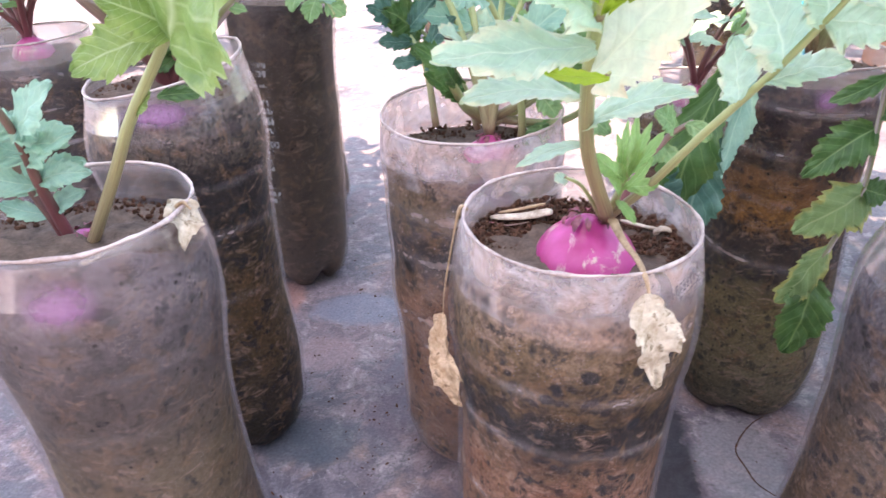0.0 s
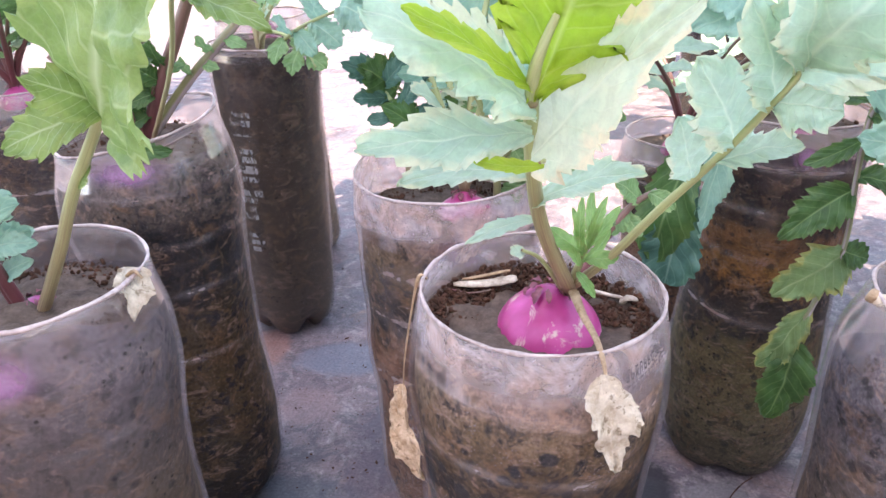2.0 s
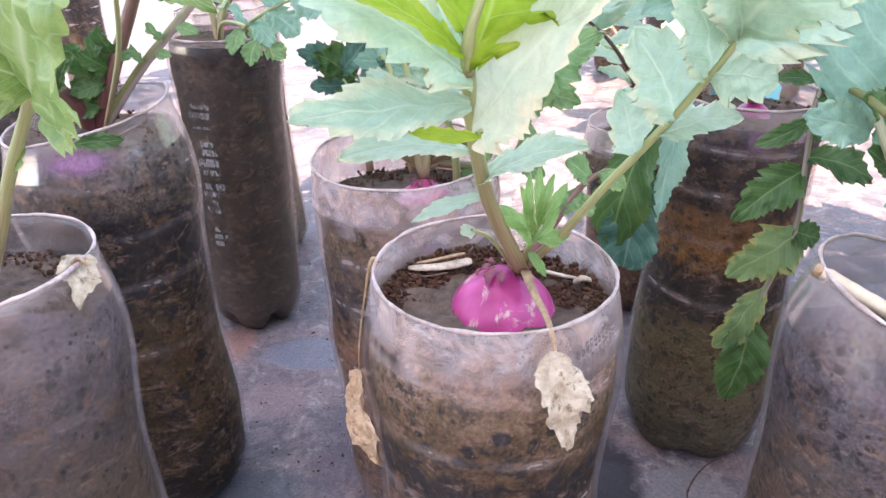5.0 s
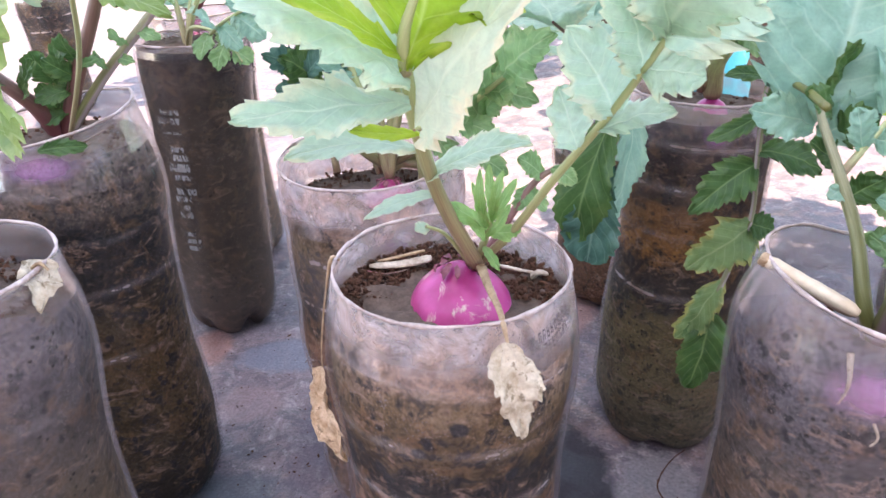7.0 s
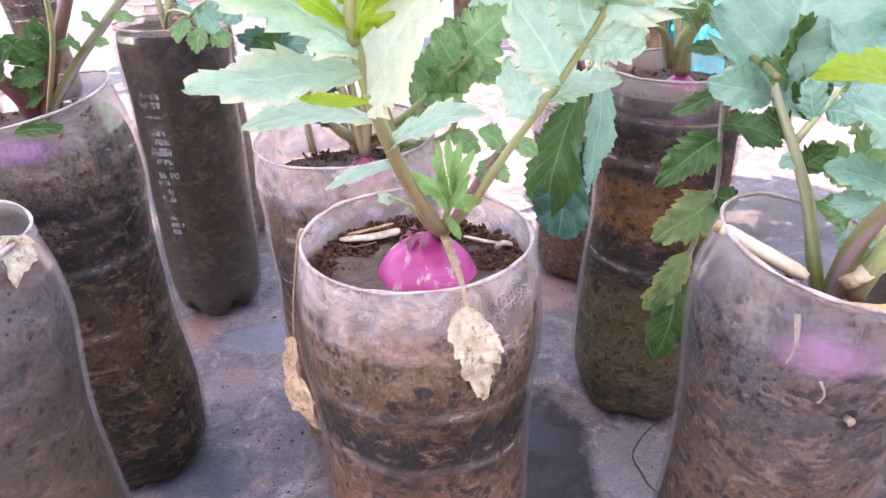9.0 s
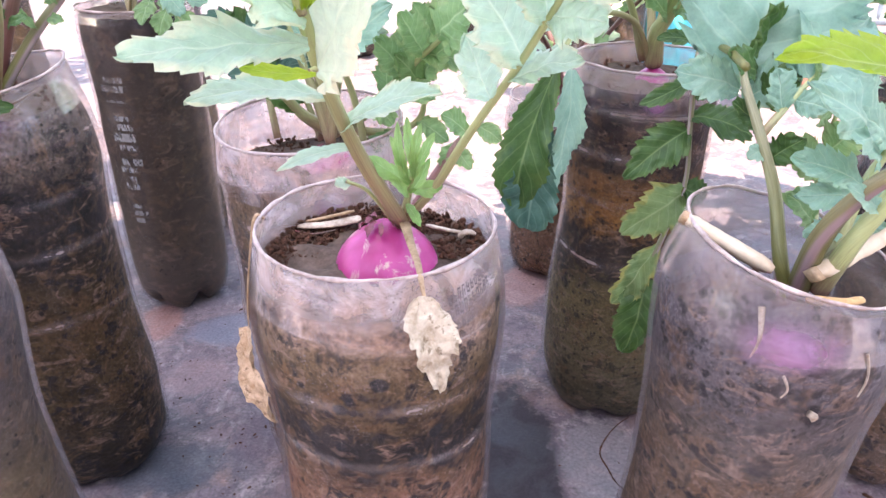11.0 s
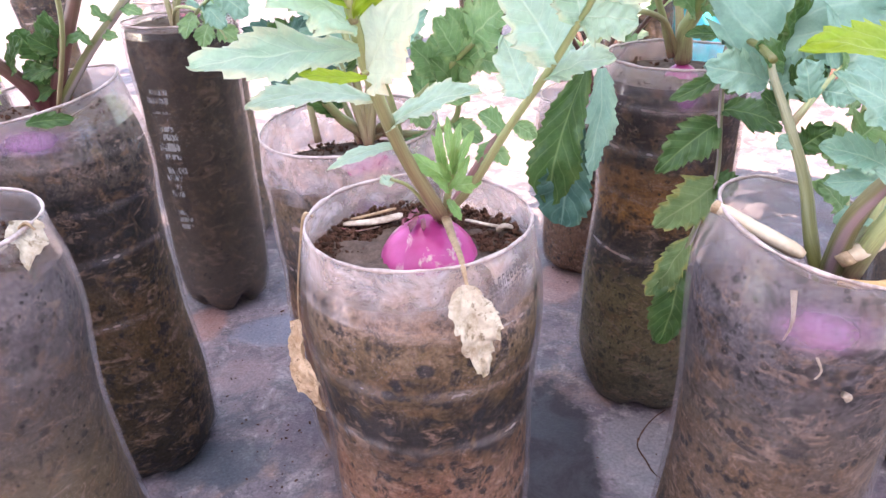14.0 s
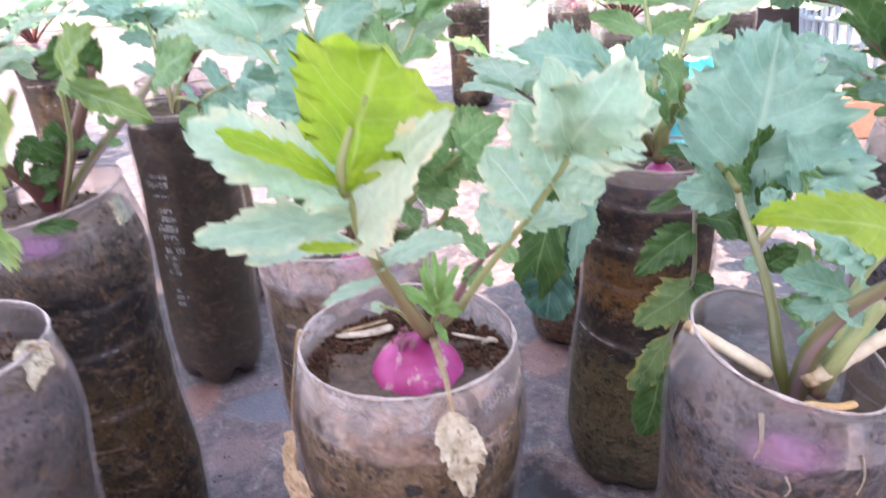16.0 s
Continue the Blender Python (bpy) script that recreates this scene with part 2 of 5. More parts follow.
def stalk_mat(name, low, high, z0, z1, streak_col=None):
    k = Mat(name)
    uv = k.n("SeparateXYZ", Vector=k.n("UVMap").outputs[0])
    streak = k.n("Mapping", Vector=k.n("UVMap").outputs[0])
    streak.inputs["Scale"].default_value = (2.0, 9.0, 1.0)
    st = k.noise(3.0, 4, 0.6, streak.outputs[0])
    f = k.math("ADD", uv.outputs[0], k.math("MULTIPLY", k.math("SUBTRACT", st, 0.5), 0.5))
    col = k.mix(k.ramp(f, [(z0, 0.0), (z1, 1.0)]), low, high)
    col = k.mix(0.4, col, k.ramp(st, [(0.3, 0.3), (0.7, 0.7)]), "OVERLAY")
    if streak_col:
        band = k.math("ABSOLUTE", k.math("SUBTRACT", k.math("ADD", uv.outputs[1], k.math("MULTIPLY", k.math("SUBTRACT", st, 0.5), 0.15)), 0.77))
        col = k.mix(k.ramp(band, [(0.04, 0.75), (0.11, 0.0)]), col, streak_col)
    p = k.bsdf(Base_Color=col, Roughness=0.42, Normal=k.bump(st, 0.4, 0.0006))
    return k.done(p.outputs[0])


M = {}
M["leaf"] = leaf_mat("leaf_green", (0.11, 0.25, 0.085), (0.26, 0.45, 0.19), (0.38, 0.48, 0.20), (0.46, 0.60, 0.33), 0.4)
M["leaf_pale"] = leaf_mat("leaf_pale", (0.36, 0.57, 0.40), (0.56, 0.75, 0.56), (0.84, 0.78, 0.52), (0.72, 0.84, 0.64), 0.45, 0.36, 0.7)
M["leaf_cream"] = leaf_mat("leaf_yellowing", (0.54, 0.68, 0.50), (0.72, 0.75, 0.54), (0.90, 0.76, 0.52), (0.76, 0.80, 0.60), 0.45, 0.4, 0.95)
M["leaf_young"] = leaf_mat("leaf_young", (0.17, 0.40, 0.10), (0.36, 0.60, 0.22), (0.48, 0.62, 0.26), (0.55, 0.72, 0.40), 0.45, 0.4, 0.5)
M["leaf_deep"] = leaf_mat("leaf_deep_bluish", (0.035, 0.115, 0.085), (0.09, 0.22, 0.17), (0.10, 0.22, 0.12), (0.22, 0.36, 0.28), 0.25, 0.4, 0.3)
M["leaf_broad"] = leaf_mat("leaf_broad", (0.13, 0.25, 0.05), (0.27, 0.39, 0.115), (0.36, 0.46, 0.14), (0.60, 0.70, 0.42), 0.4, 0.4, 0.6)
M["leaf_lime"] = leaf_mat("leaf_lime", (0.24, 0.42, 0.03), (0.46, 0.62, 0.06), (0.60, 0.66, 0.12), (0.62, 0.72, 0.25), 0.6)
M["leaf_dark"] = leaf_mat("leaf_dark", (0.028, 0.085, 0.022), (0.08, 0.185, 0.05), (0.12, 0.19, 0.05), (0.24, 0.36, 0.14), 0.3)
M["leaf_fade"] = leaf_mat("leaf_fading", (0.12, 0.22, 0.08), (0.24, 0.36, 0.14), (0.45, 0.40, 0.12), (0.40, 0.48, 0.24), 0.35, 0.5, 0.9)
M["leaf_teal"] = leaf_mat("leaf_bluish", (0.18, 0.38, 0.27), (0.36, 0.60, 0.46), (0.42, 0.58, 0.34), (0.50, 0.68, 0.52), 0.4, 0.38, 0.3)
M["stalk"] = stalk_mat("stalk_green", (0.25, 0.155, 0.095), (0.36, 0.40, 0.18), 0.0, 0.40)
M["stalk_red"] = stalk_mat("stalk_red", (0.16, 0.045, 0.05), (0.20, 0.13, 0.095), 0.1, 0.9)
M["stalk_pale"] = stalk_mat("stalk_pale", (0.14, 0.14, 0.04), (0.30, 0.29, 0.18), 0.15, 0.85, (0.52, 0.40, 0.44))
M["stalk_olive"] = stalk_mat("stalk_olive", (0.13, 0.12, 0.045), (0.21, 0.17, 0.085), 0.1, 0.8, (0.30, 0.19, 0.22))
M["crumbs"] = plain("soil_crumbs", (0.020, 0.011, 0.008), (0.14, 0.068, 0.043), 0.95, 160, 0.7, 0.001, 0.1, 900)
M["soil_top"] = plain("soil_surface", (0.045, 0.031, 0.024), (0.175, 0.125, 0.096), 0.9, 140, 0.7, 0.0015, 0.15, 700)
M["straw_clean"] = plain("cream_stalk", (0.44, 0.29, 0.17), (0.78, 0.66, 0.50), 0.5, 40, 0.3, 0.0006, 0.4, 260)
M["petiole"] = plain("dry_petiole", (0.20, 0.115, 0.06), (0.56, 0.39, 0.24), 0.6, 260, 0.6, 0.0006, 0.3, 900)
M["orange"] = plain("orange_dry_leaf_base", (0.40, 0.20, 0.07), (0.78, 0.50, 0.24), 0.6, 130, 0.6, 0.0008, 0.3, 600)
M["straw"] = plain("dry_straw", (0.17, 0.10, 0.06), (0.78, 0.67, 0.53), 0.65, 110, 0.7, 0.0009, 0.3, 700)
M["dry_tan"] = dry_mat("dry_leaf_tan", (0.38, 0.22, 0.11), (0.78, 0.58, 0.40), (0.22, 0.12, 0.06))
M["dry_leaf"] = dry_mat("dry_leaf", (0.38, 0.29, 0.19), (0.74, 0.65, 0.51), (0.20, 0.14, 0.08))
M["cut_edge"] = plain("cut_plastic_edge", (0.22, 0.14, 0.11), (0.72, 0.60, 0.57), 0.5, 70, 0.6, 0.0005, 0.35, 500)
M["code"] = plain("worn_dark_print", (0.07, 0.056, 0.056), (0.14, 0.115, 0.115), 0.7, 300, 0.2, 0.0003)


def root_mat():
    k = Mat("radish_skin")
    co = k.coord()
    big = k.noise(70, 3, 0.5)
    col = k.ramp(big, [(0.3, (0.37, 0.025, 0.135)), (0.72, (0.60, 0.085, 0.29))])
    sc = k.n("Mapping", Vector=co)
    sc.inputs["Scale"].default_value = (1.0, 1.0, 0.35)
    scar = k.ramp(k.noise(62, 5, 0.65, sc.outputs[0], 0.8), [(0.56, 0.0), (0.63, 1.0)])
    col = k.mix(k.math("MULTIPLY", scar, 0.8), col, (0.62, 0.50, 0.40))
    z = k.n("SeparateXYZ", Vector=co).outputs[2]
    top = k.ramp(k.math("ADD", k.math("DIVIDE", z, 0.03), k.math("MULTIPLY", k.noise(180, 3), 0.3)), [(0.80, 0.0), (1.1, 0.75)])
    col = k.mix(top, col, (0.20, 0.025, 0.10))
    p = k.bsdf(Base_Color=col, Roughness=0.32, Normal=k.bump(k.math("ADD", k.noise(160, 4), scar), 0.3, 0.0006))
    k.put(p, "Subsurface Weight", 0.08)
    p.inputs["Subsurface Radius"].default_value = (0.004, 0.001, 0.002)
    return k.done(p.outputs[0])


M["root"] = root_mat()
M["scale"] = plain("dry_leaf_base", (0.10, 0.02, 0.045), (0.30, 0.10, 0.11), 0.6, 160, 0.6, 0.0006, 0.3)


def worn_patch(name, colour, lo, hi, scale, stretch, radial):
    """A thin layer worn away in streaks: print on plastic, or a root's flank seen through it."""
    k = Mat(name)
    uv = k.n("UVMap").outputs[0]
    mp = k.n("Mapping", Vector=k.coord())
    mp.inputs["Scale"].default_value = stretch
    a = k.noise(scale, 4, 0.65, mp.outputs[0], 0.4)
    if radial:
        d = k.n("VectorMath", **{"0": uv, "1": (0.5, 0.5, 0.0)})
        d.operation = "DISTANCE"
        a = k.math("ADD", k.math("SUBTRACT", 1.05, k.math("MULTIPLY", d.outputs["Value"], 2.6)), k.math("MULTIPLY", k.math("SUBTRACT", a, 0.5), 0.5))
    keep = k.ramp(a, [(lo, 0.0), (hi, 0.85 if radial else 0.8)], "EASE")
    grain = k.noise(420, 3, 0.6)
    col = k.mix(k.ramp(grain, [(0.3, 0.0), (0.7, 1.0)]), tuple(c * 0.7 for c in colour), colour)
    p = k.bsdf(Base_Color=col, Roughness=0.5)
    m = k.n("MixShader", Fac=keep)
    k.t.links.new(k.n("BsdfTransparent").outputs[0], m.inputs[1]), k.t.links.new(p.outputs[0], m.inputs[2])
    return k.done(m.outputs[0])


M["print"] = worn_patch("worn_white_print", (0.27, 0.26, 0.26), 0.34, 0.60, 170, (1, 1, 0.35), False)
M["flank"] = worn_patch("root_flank", (0.52, 0.25, 0.46), 0.05, 0.95, 150, (1, 1, 1), True)


# stains and dark patches on the floor: place, half sizes, tone, how strong
FLOOR_MARKS = [
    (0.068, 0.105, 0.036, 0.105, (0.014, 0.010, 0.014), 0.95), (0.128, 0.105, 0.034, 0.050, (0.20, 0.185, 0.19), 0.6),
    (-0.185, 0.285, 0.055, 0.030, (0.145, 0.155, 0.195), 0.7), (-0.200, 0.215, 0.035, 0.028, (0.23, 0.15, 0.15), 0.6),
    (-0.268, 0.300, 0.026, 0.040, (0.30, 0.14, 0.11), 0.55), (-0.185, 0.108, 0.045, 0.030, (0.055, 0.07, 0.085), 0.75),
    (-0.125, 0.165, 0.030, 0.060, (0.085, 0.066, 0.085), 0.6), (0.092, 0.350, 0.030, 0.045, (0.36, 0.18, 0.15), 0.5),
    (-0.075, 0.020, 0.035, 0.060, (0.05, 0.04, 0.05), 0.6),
]


def floor_mat():
    """Worn grey concrete with purple-brown damp stains, pale scuffs and grit."""
    k = Mat("terrace_concrete")
    big = k.noise(9, 5, 0.6, None, 0.5)
    mid = k.noise(38, 5, 0.65, None, 0.7)
    fine = k.noise(420, 3, 0.6)
    col = k.ramp(big, [(0.34, (0.07, 0.056, 0.072)), (0.48, (0.195, 0.14, 0.148)), (0.66, (0.118, 0.112, 0.132))])
    col = k.mix(k.ramp(mid, [(0.52, 0.0), (0.64, 0.7)]), col, (0.34, 0.29, 0.285))
    damp = k.noise(23, 6, 0.7, None, 1.2)
    col = k.mix(k.ramp(damp, [(0.49, 0.0), (0.58, 0.85)]), col, (0.075, 0.065, 0.077))
    rust = k.noise(17, 4, 0.6, None, 0.9)
    col = k.mix(k.ramp(rust, [(0.55, 0.0), (0.70, 0.6)]), col, (0.33, 0.19, 0.14))
    col = k.mix(k.ramp(k.noise(130, 5, 0.75), [(0.56, 0.0), (0.66, 0.7)]), col, (0.10, 0.085, 0.08))
    col = k.mix(k.ramp(k.noise(64, 7, 0.78, None, 0.6), [(0.50, 0.0), (0.57, 0.45)]), col, (0.062, 0.052, 0.060))
    col = k.mix(k.ramp(k.noise(88, 7, 0.8, None, 0.3), [(0.56, 0.0), (0.63, 0.5)]), col, (0.33, 0.29, 0.29))
    for cx, cy, sx, sy, tone, amount in FLOOR_MARKS:
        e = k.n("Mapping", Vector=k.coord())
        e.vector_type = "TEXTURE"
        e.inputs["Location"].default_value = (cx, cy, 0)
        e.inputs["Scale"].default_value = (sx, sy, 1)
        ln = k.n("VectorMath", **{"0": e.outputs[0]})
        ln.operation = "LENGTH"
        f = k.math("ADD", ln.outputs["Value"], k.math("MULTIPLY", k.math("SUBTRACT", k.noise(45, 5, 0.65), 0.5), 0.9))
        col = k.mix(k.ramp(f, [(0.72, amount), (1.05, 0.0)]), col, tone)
    col = k.mix(0.6, col, k.ramp(fine, [(0.3, 0.3), (0.7, 0.75)]), "OVERLAY")
    p = k.bsdf(Base_Color=col, Roughness=k.ramp(damp, [(0.45, 0.75), (0.62, 0.35)]), Normal=k.bump(k.math("ADD", mid, fine), 0.35, 0.0012))
    return k.done(p.outputs[0])


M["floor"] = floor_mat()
M["wall"] = plain("painted_plaster", (0.55, 0.52, 0.48), (0.70, 0.67, 0.62), 0.85, 6, 0.3, 0.003, 0.2, 60)
M["dark_plastic"] = plain("dark_plastic", (0.022, 0.02, 0.024), (0.05, 0.046, 0.052), 0.5, 30, 0.1, 0.0005, 0.4)
M["crate"] = plain("grey_blue_plastic", (0.20, 0.27, 0.33), (0.33, 0.41, 0.47), 0.45, 30, 0.1, 0.0005, 0.5)
M["cyan"] = plain("cyan_plastic", (0.02, 0.42, 0.52), (0.06, 0.62, 0.72), 0.35, 30, 0.1, 0.0005, 0.5)
M["brick"] = plain("red_brick", (0.30, 0.14, 0.10), (0.45, 0.25, 0.19), 0.9, 50, 0.5, 0.002, 0.2)

# ---------------------------------------------------------------- building helpers


def part(name, bm, material, parent=None, label="", smooth=True):
    me = bpy.data.meshes.new(name)
    bm.to_mesh(me)
    bm.free()
    me.materials.append(material)
    if smooth:
        me.polygons.foreach_set("use_smooth", [True] * len(me.polygons))
    ob = new(name, me)
    ob.parent = parent
    return tagged(ob, label)


def rnd(seed):
    return random.Random(seed)


def nz(x, y, z):
    return noise.noise(Vector((x, y, z)))


def rings_mesh(bm, rings, close_u=True, cap_end=False, cap_start=False, uv=False):
    """Bridges rings of points into a quad sheet."""
    vs = [[bm.verts.new(p) for p in r] for r in rings]
    lay = bm.loops.layers.uv.verify() if uv else None
    n = len(vs[0])
    for i in range(len(vs) - 1):
        for j in range(n if close_u else n - 1):
            q = (vs[i][j], vs[i][(j + 1) % n], vs[i + 1][(j + 1) % n], vs[i + 1][j])
            f = bm.faces.new(q)
            if uv:
                m = n if close_u else n - 1
                for lp, (a, b) in zip(f.loops, ((i, j), (i, j + 1), (i + 1, j + 1), (i + 1, j))):
                    lp[lay].uv = (a / (len(vs) - 1), b / m)
    if cap_end:
        bm.faces.new(vs[-1])
    if cap_start:
        bm.faces.new(list(reversed(vs[0])))
    return vs


def smooth_path(pts, n):
    """Catmull-Rom through pts, n samples."""
    pts = [Vector(p) for p in pts]
    ext = [2 * pts[0] - pts[1], *pts, 2 * pts[-1] - pts[-2]]
    out = []
    for i in range(n):
        s = i / (n - 1) * (len(pts) - 1)
        k = min(int(s), len(pts) - 2)
        t = s - k
        p0, p1, p2, p3 = ext[k:k + 4]
        out.append(0.5 * (2 * p1 + (p2 - p0) * t + (2 * p0 - 5 * p1 + 4 * p2 - p3) * t * t + (3 * p1 - p0 - 3 * p2 + p3) * t ** 3))
    return out


def tube(bm, pts, r0, r1, sides=9, n=None, flat=1.0, ridges=0.0, power=1.0, taper=0.0):
    """A tapered, slightly ribbed stalk along pts."""
    path = smooth_path(pts, n or max(8, 5 * len(pts)))
    up = Vector((0.31, 0.2, 0.93))
    rings = []
    for i, p in enumerate(path):
        d = (path[min(i + 1, len(path) - 1)] - path[max(i - 1, 0)]).normalized()
        s = d.cross(up)
        s = s.normalized() if s.length > 1e-4 else Vector((1, 0, 0))
        w = s.cross(d)
        r = r0 + (r1 - r0) * (i / (len(path) - 1)) ** power
        r *= 1 - taper * abs(2 * i / (len(path) - 1) - 1) ** 8
        if taper:
            r *= 1 + 0.16 * nz(i * 0.7, r0 * 900, pts[0][0] * 90)
        rings.append([p + (s * math.cos(a) + w * math.sin(a) * flat) * r * (1 + ridges * math.cos(4 * a)) for a in (2 * math.pi * j / sides for j in range(sides))])
    rings_mesh(bm, rings, True, True, True, uv=True)
    return path


SHAPES = {
    "lobe": lambda u: (math.sin(math.pi * min(1, u * 0.94 + 0.06)) ** 0.62) * (0.72 + 0.35 * u),
    "round": lambda u: math.sin(math.pi * min(1, 0.03 + u * 0.97) ** 0.80) ** 0.55,
    "obovate": lambda u: math.sin(math.pi * min(1, 0.02 + u * 0.98) ** 1.8) ** 0.8 + 0.05 * (1 - u),
    "spoon": lambda u: math.sin(math.pi * min(1, 0.02 + u * 0.97) ** 1.9) ** 0.5 + 0.04 * (1 - u),
    "ovate": lambda u: math.sin(math.pi * min(1, 0.04 + u * 0.96) ** 0.72) ** 0.75,
}


def blade(bm, base, tip, normal, width, seed, shape="lobe", bend=0.08, cup=0.15, teeth=9, tooth=0.24, ruffle=0.12, nu=40, nv=8):
    """A toothed leaf blade from base to tip, facing normal."""
    base, tip = Vector(base), Vector(tip)
    axis = tip - base
    length = axis.length
    a = axis.normalized()
    nrm = Vector(normal)
    nrm = (nrm - a * nrm.dot(a)).normalized()
    side = a.cross(nrm)
    rd = rnd(seed)
    ph = [rd.uniform(0, 9) for _ in range(4)]
    fn = SHAPES[shape]
    if shape in ("spoon", "round"):
        tooth, teeth = tooth * 0.4, teeth * 2
    rings = []
    for i in range(nu + 1):
        u = i / nu
        c = base + axis * u + nrm * (bend * length * 4 * u * (1 - u)) + side * (0.04 * length * math.sin(3 * u + ph[0]))
        row = []
        for j in range(-nv, nv + 1):
            v = j / nv
            sg = -1 if v < 0 else 1
            saw = (u * teeth + ph[1] + (0.4 if sg > 0 else 0) + 0.5 * nz(u * 4 + ph[2], sg, seed)) % 1.0
            big = (u * teeth * 0.37 + ph[2] + (0.3 if sg > 0 else 0)) % 1.0
            lob = 1 + 0.22 * nz(u * 3.3 + ph[3], sg * 2.0, seed * 0.7)
            k = abs(v) ** 3
            w = 0.5 * width * fn(u) * lob * (1 + k * (tooth * (saw - 0.6) + 0.20 * (big - 0.5)))
            up = cup * abs(v) * w + ruffle * width * k * (math.sin(u * 11 + ph[2] * sg) * 0.5 + 0.6 * nz(u * 5, sg * 3 + ph[0], seed))
            up += 0.07 * width * nz(u * 6 + ph[3], v * 3, seed * 1.3) + 0.022 * width * math.sin(u * 26 - abs(v) * 7 + ph[0]) * min(1, 3 * abs(v))
            slip = a * (k * tooth * 0.35 * width * (saw - 0.4))
            row.append(c + side * (v * w) + nrm * up + slip)
        rings.append(row)
    rings_mesh(bm, rings, False, uv=True)


def add_leaf(plant, stalk, lobes, mat, seed, r0=0.0035, r1=0.0014, stalk_m="stalk", label="", sides=9):
    """One leaf of a plant: its stalk and midrib, with each leaflet of the blade under it."""
    bm = bmesh.new()
    tube(bm, stalk, r0, r1, sides, ridges=0.06)
    leaf = part("leaf", bm, M[stalk_m], plant, label)
    for i, lb in enumerate(lobes):
        bm = bmesh.new()
        blade(bm, seed=seed * 31 + i, **lb)
        part("leaflet", bm, M[mat], leaf)
    return leaf


def lyrate(stalk, normal, seed, start=0.35, pairs=4, lobe=0.03, width=0.016, end=0.06, end_w=0.05, shape="ovate", droop=0.0):
    """Lobes for a radish leaf: pairs that grow along the midrib and a broad end lobe."""
    rd = rnd(seed)
    path = smooth_path(stalk, 41)
    nrm = Vector(normal).normalized()
    out = []
    for i in range(pairs):
        f = start + (0.93 - start) * i / max(1, pairs - 1)
        for sg in (-1, 1):
            g = min(0.97, max(0.05, f + rd.uniform(-0.03, 0.03)))
            k = int(g * 40)
            p = path[k]
            t = (path[min(k + 1, 40)] - path[max(k - 1, 0)]).normalized()
            s = t.cross(nrm).normalized() * sg
            ln = lobe * (0.45 + 0.75 * (i + 1) / pairs) * rd.uniform(0.85, 1.15)
            d = (s + t * rd.uniform(0.25, 0.55) + nrm * rd.uniform(-0.2, 0.25)).normalized()
            tip = p + d * ln + Vector((0, 0, -droop * ln))
            out.append(dict(base=p - s * 0.0006, tip=tip, normal=nrm + Vector((rd.uniform(-.2, .2), rd.uniform(-.2, .2), 0)), width=width * (0.55 + 0.6 * (i + 1) / pairs), teeth=rd.randint(5, 8), nu=26, nv=6))
    t = (path[40] - path[36]).normalized()
    tip = path[40] + t * end + Vector((0, 0, -droop * end))
    out.append(dict(base=path[40] - t * 0.15 * end, tip=tip, normal=nrm, width=end_w, shape=shape, teeth=rd.randint(9, 12), bend=0.10, ruffle=0.12))
    return out


def wild_leaf(plant, origin, azim, length, seed, mat="leaf", lift=60.0, sag=0.5, stalk_m="stalk", face=None, size=1.0, start=0.35, r0=0.003, label=""):
    """A whole arching leaf from the crown: azim in degrees from +x, lift the first slope."""
    rd = rnd(seed)
    az = radians(azim)
    h = Vector((math.cos(az), math.sin(az), 0))
    pts = []
    p = Vector(origin)
    ang = radians(lift)
    n = 5
    for i in range(n + 1):
        pts.append(p.copy())
        p = p + (h * math.cos(ang) + Vector((0, 0, math.sin(ang)))) * (0.72 * length / n)
        ang -= sag * rd.uniform(0.7, 1.3) * 2.0 / n
    nrm = Vector(face) if face else (Vector((0, 0, 1)) - h * 0.8)
    lobes = lyrate(pts, nrm, seed, start, 4, 0.20 * length * size, 0.11 * length * size, 0.30 * length, 0.26 * length * size)
    return add_leaf(plant, pts, lobes, mat, seed, r0, 0.0011, stalk_m, label)


LEVELS = (0.0, 0.04, 0.12, 0.22, 0.32, 0.42, 0.52, 0.62, 0.72, 0.82, 0.90, 0.96, 1.0)
USUAL = (0.80, 0.925, 0.96, 0.945, 0.925, 0.915, 0.92, 0.93, 0.955, 1.0, 0.98, 0.93, 0.90)
# the outlines of the seven near bottles, foot to rim: foot, waist, belly, drawn-in cut edge
OUTLINES = {
    1.0: (0.0439, 0.051, 0.0529, 0.0511, 0.0491, 0.0496, 0.0497, 0.0499, 0.0512, 0.0537, 0.0525, 0.0498, 0.0477),
    2.0: (0.0424, 0.0492, 0.0514, 0.0507, 0.0484, 0.0468, 0.0462, 0.0465, 0.0487, 0.0517, 0.0511, 0.048, 0.0471),
    3.0: (0.0424, 0.049, 0.0505, 0.0518, 0.0507, 0.0488, 0.0494, 0.0499, 0.0515, 0.0549, 0.0533, 0.049, 0.0469),
    4.0: (0.0458, 0.0514, 0.0534, 0.0533, 0.0532, 0.0543, 0.057, 0.0558, 0.057, 0.0564, 0.0574, 0.0565, 0.0557),
    5.0: (0.0432, 0.0503, 0.0521, 0.0505, 0.0486, 0.0471, 0.0467, 0.0466, 0.0479, 0.0496, 0.0492, 0.0445, 0.0418),
    6.0: (0.0477, 0.0511, 0.0533, 0.0533, 0.0528, 0.051, 0.0486, 0.0469, 0.0476, 0.0475, 0.0487, 0.0473, 0.0479),
    7.0: (0.0332, 0.0419, 0.0461, 0.0474, 0.0473, 0.0476, 0.0476, 0.0483, 0.047, 0.0477, 0.0493, 0.0486, 0.0476),
}


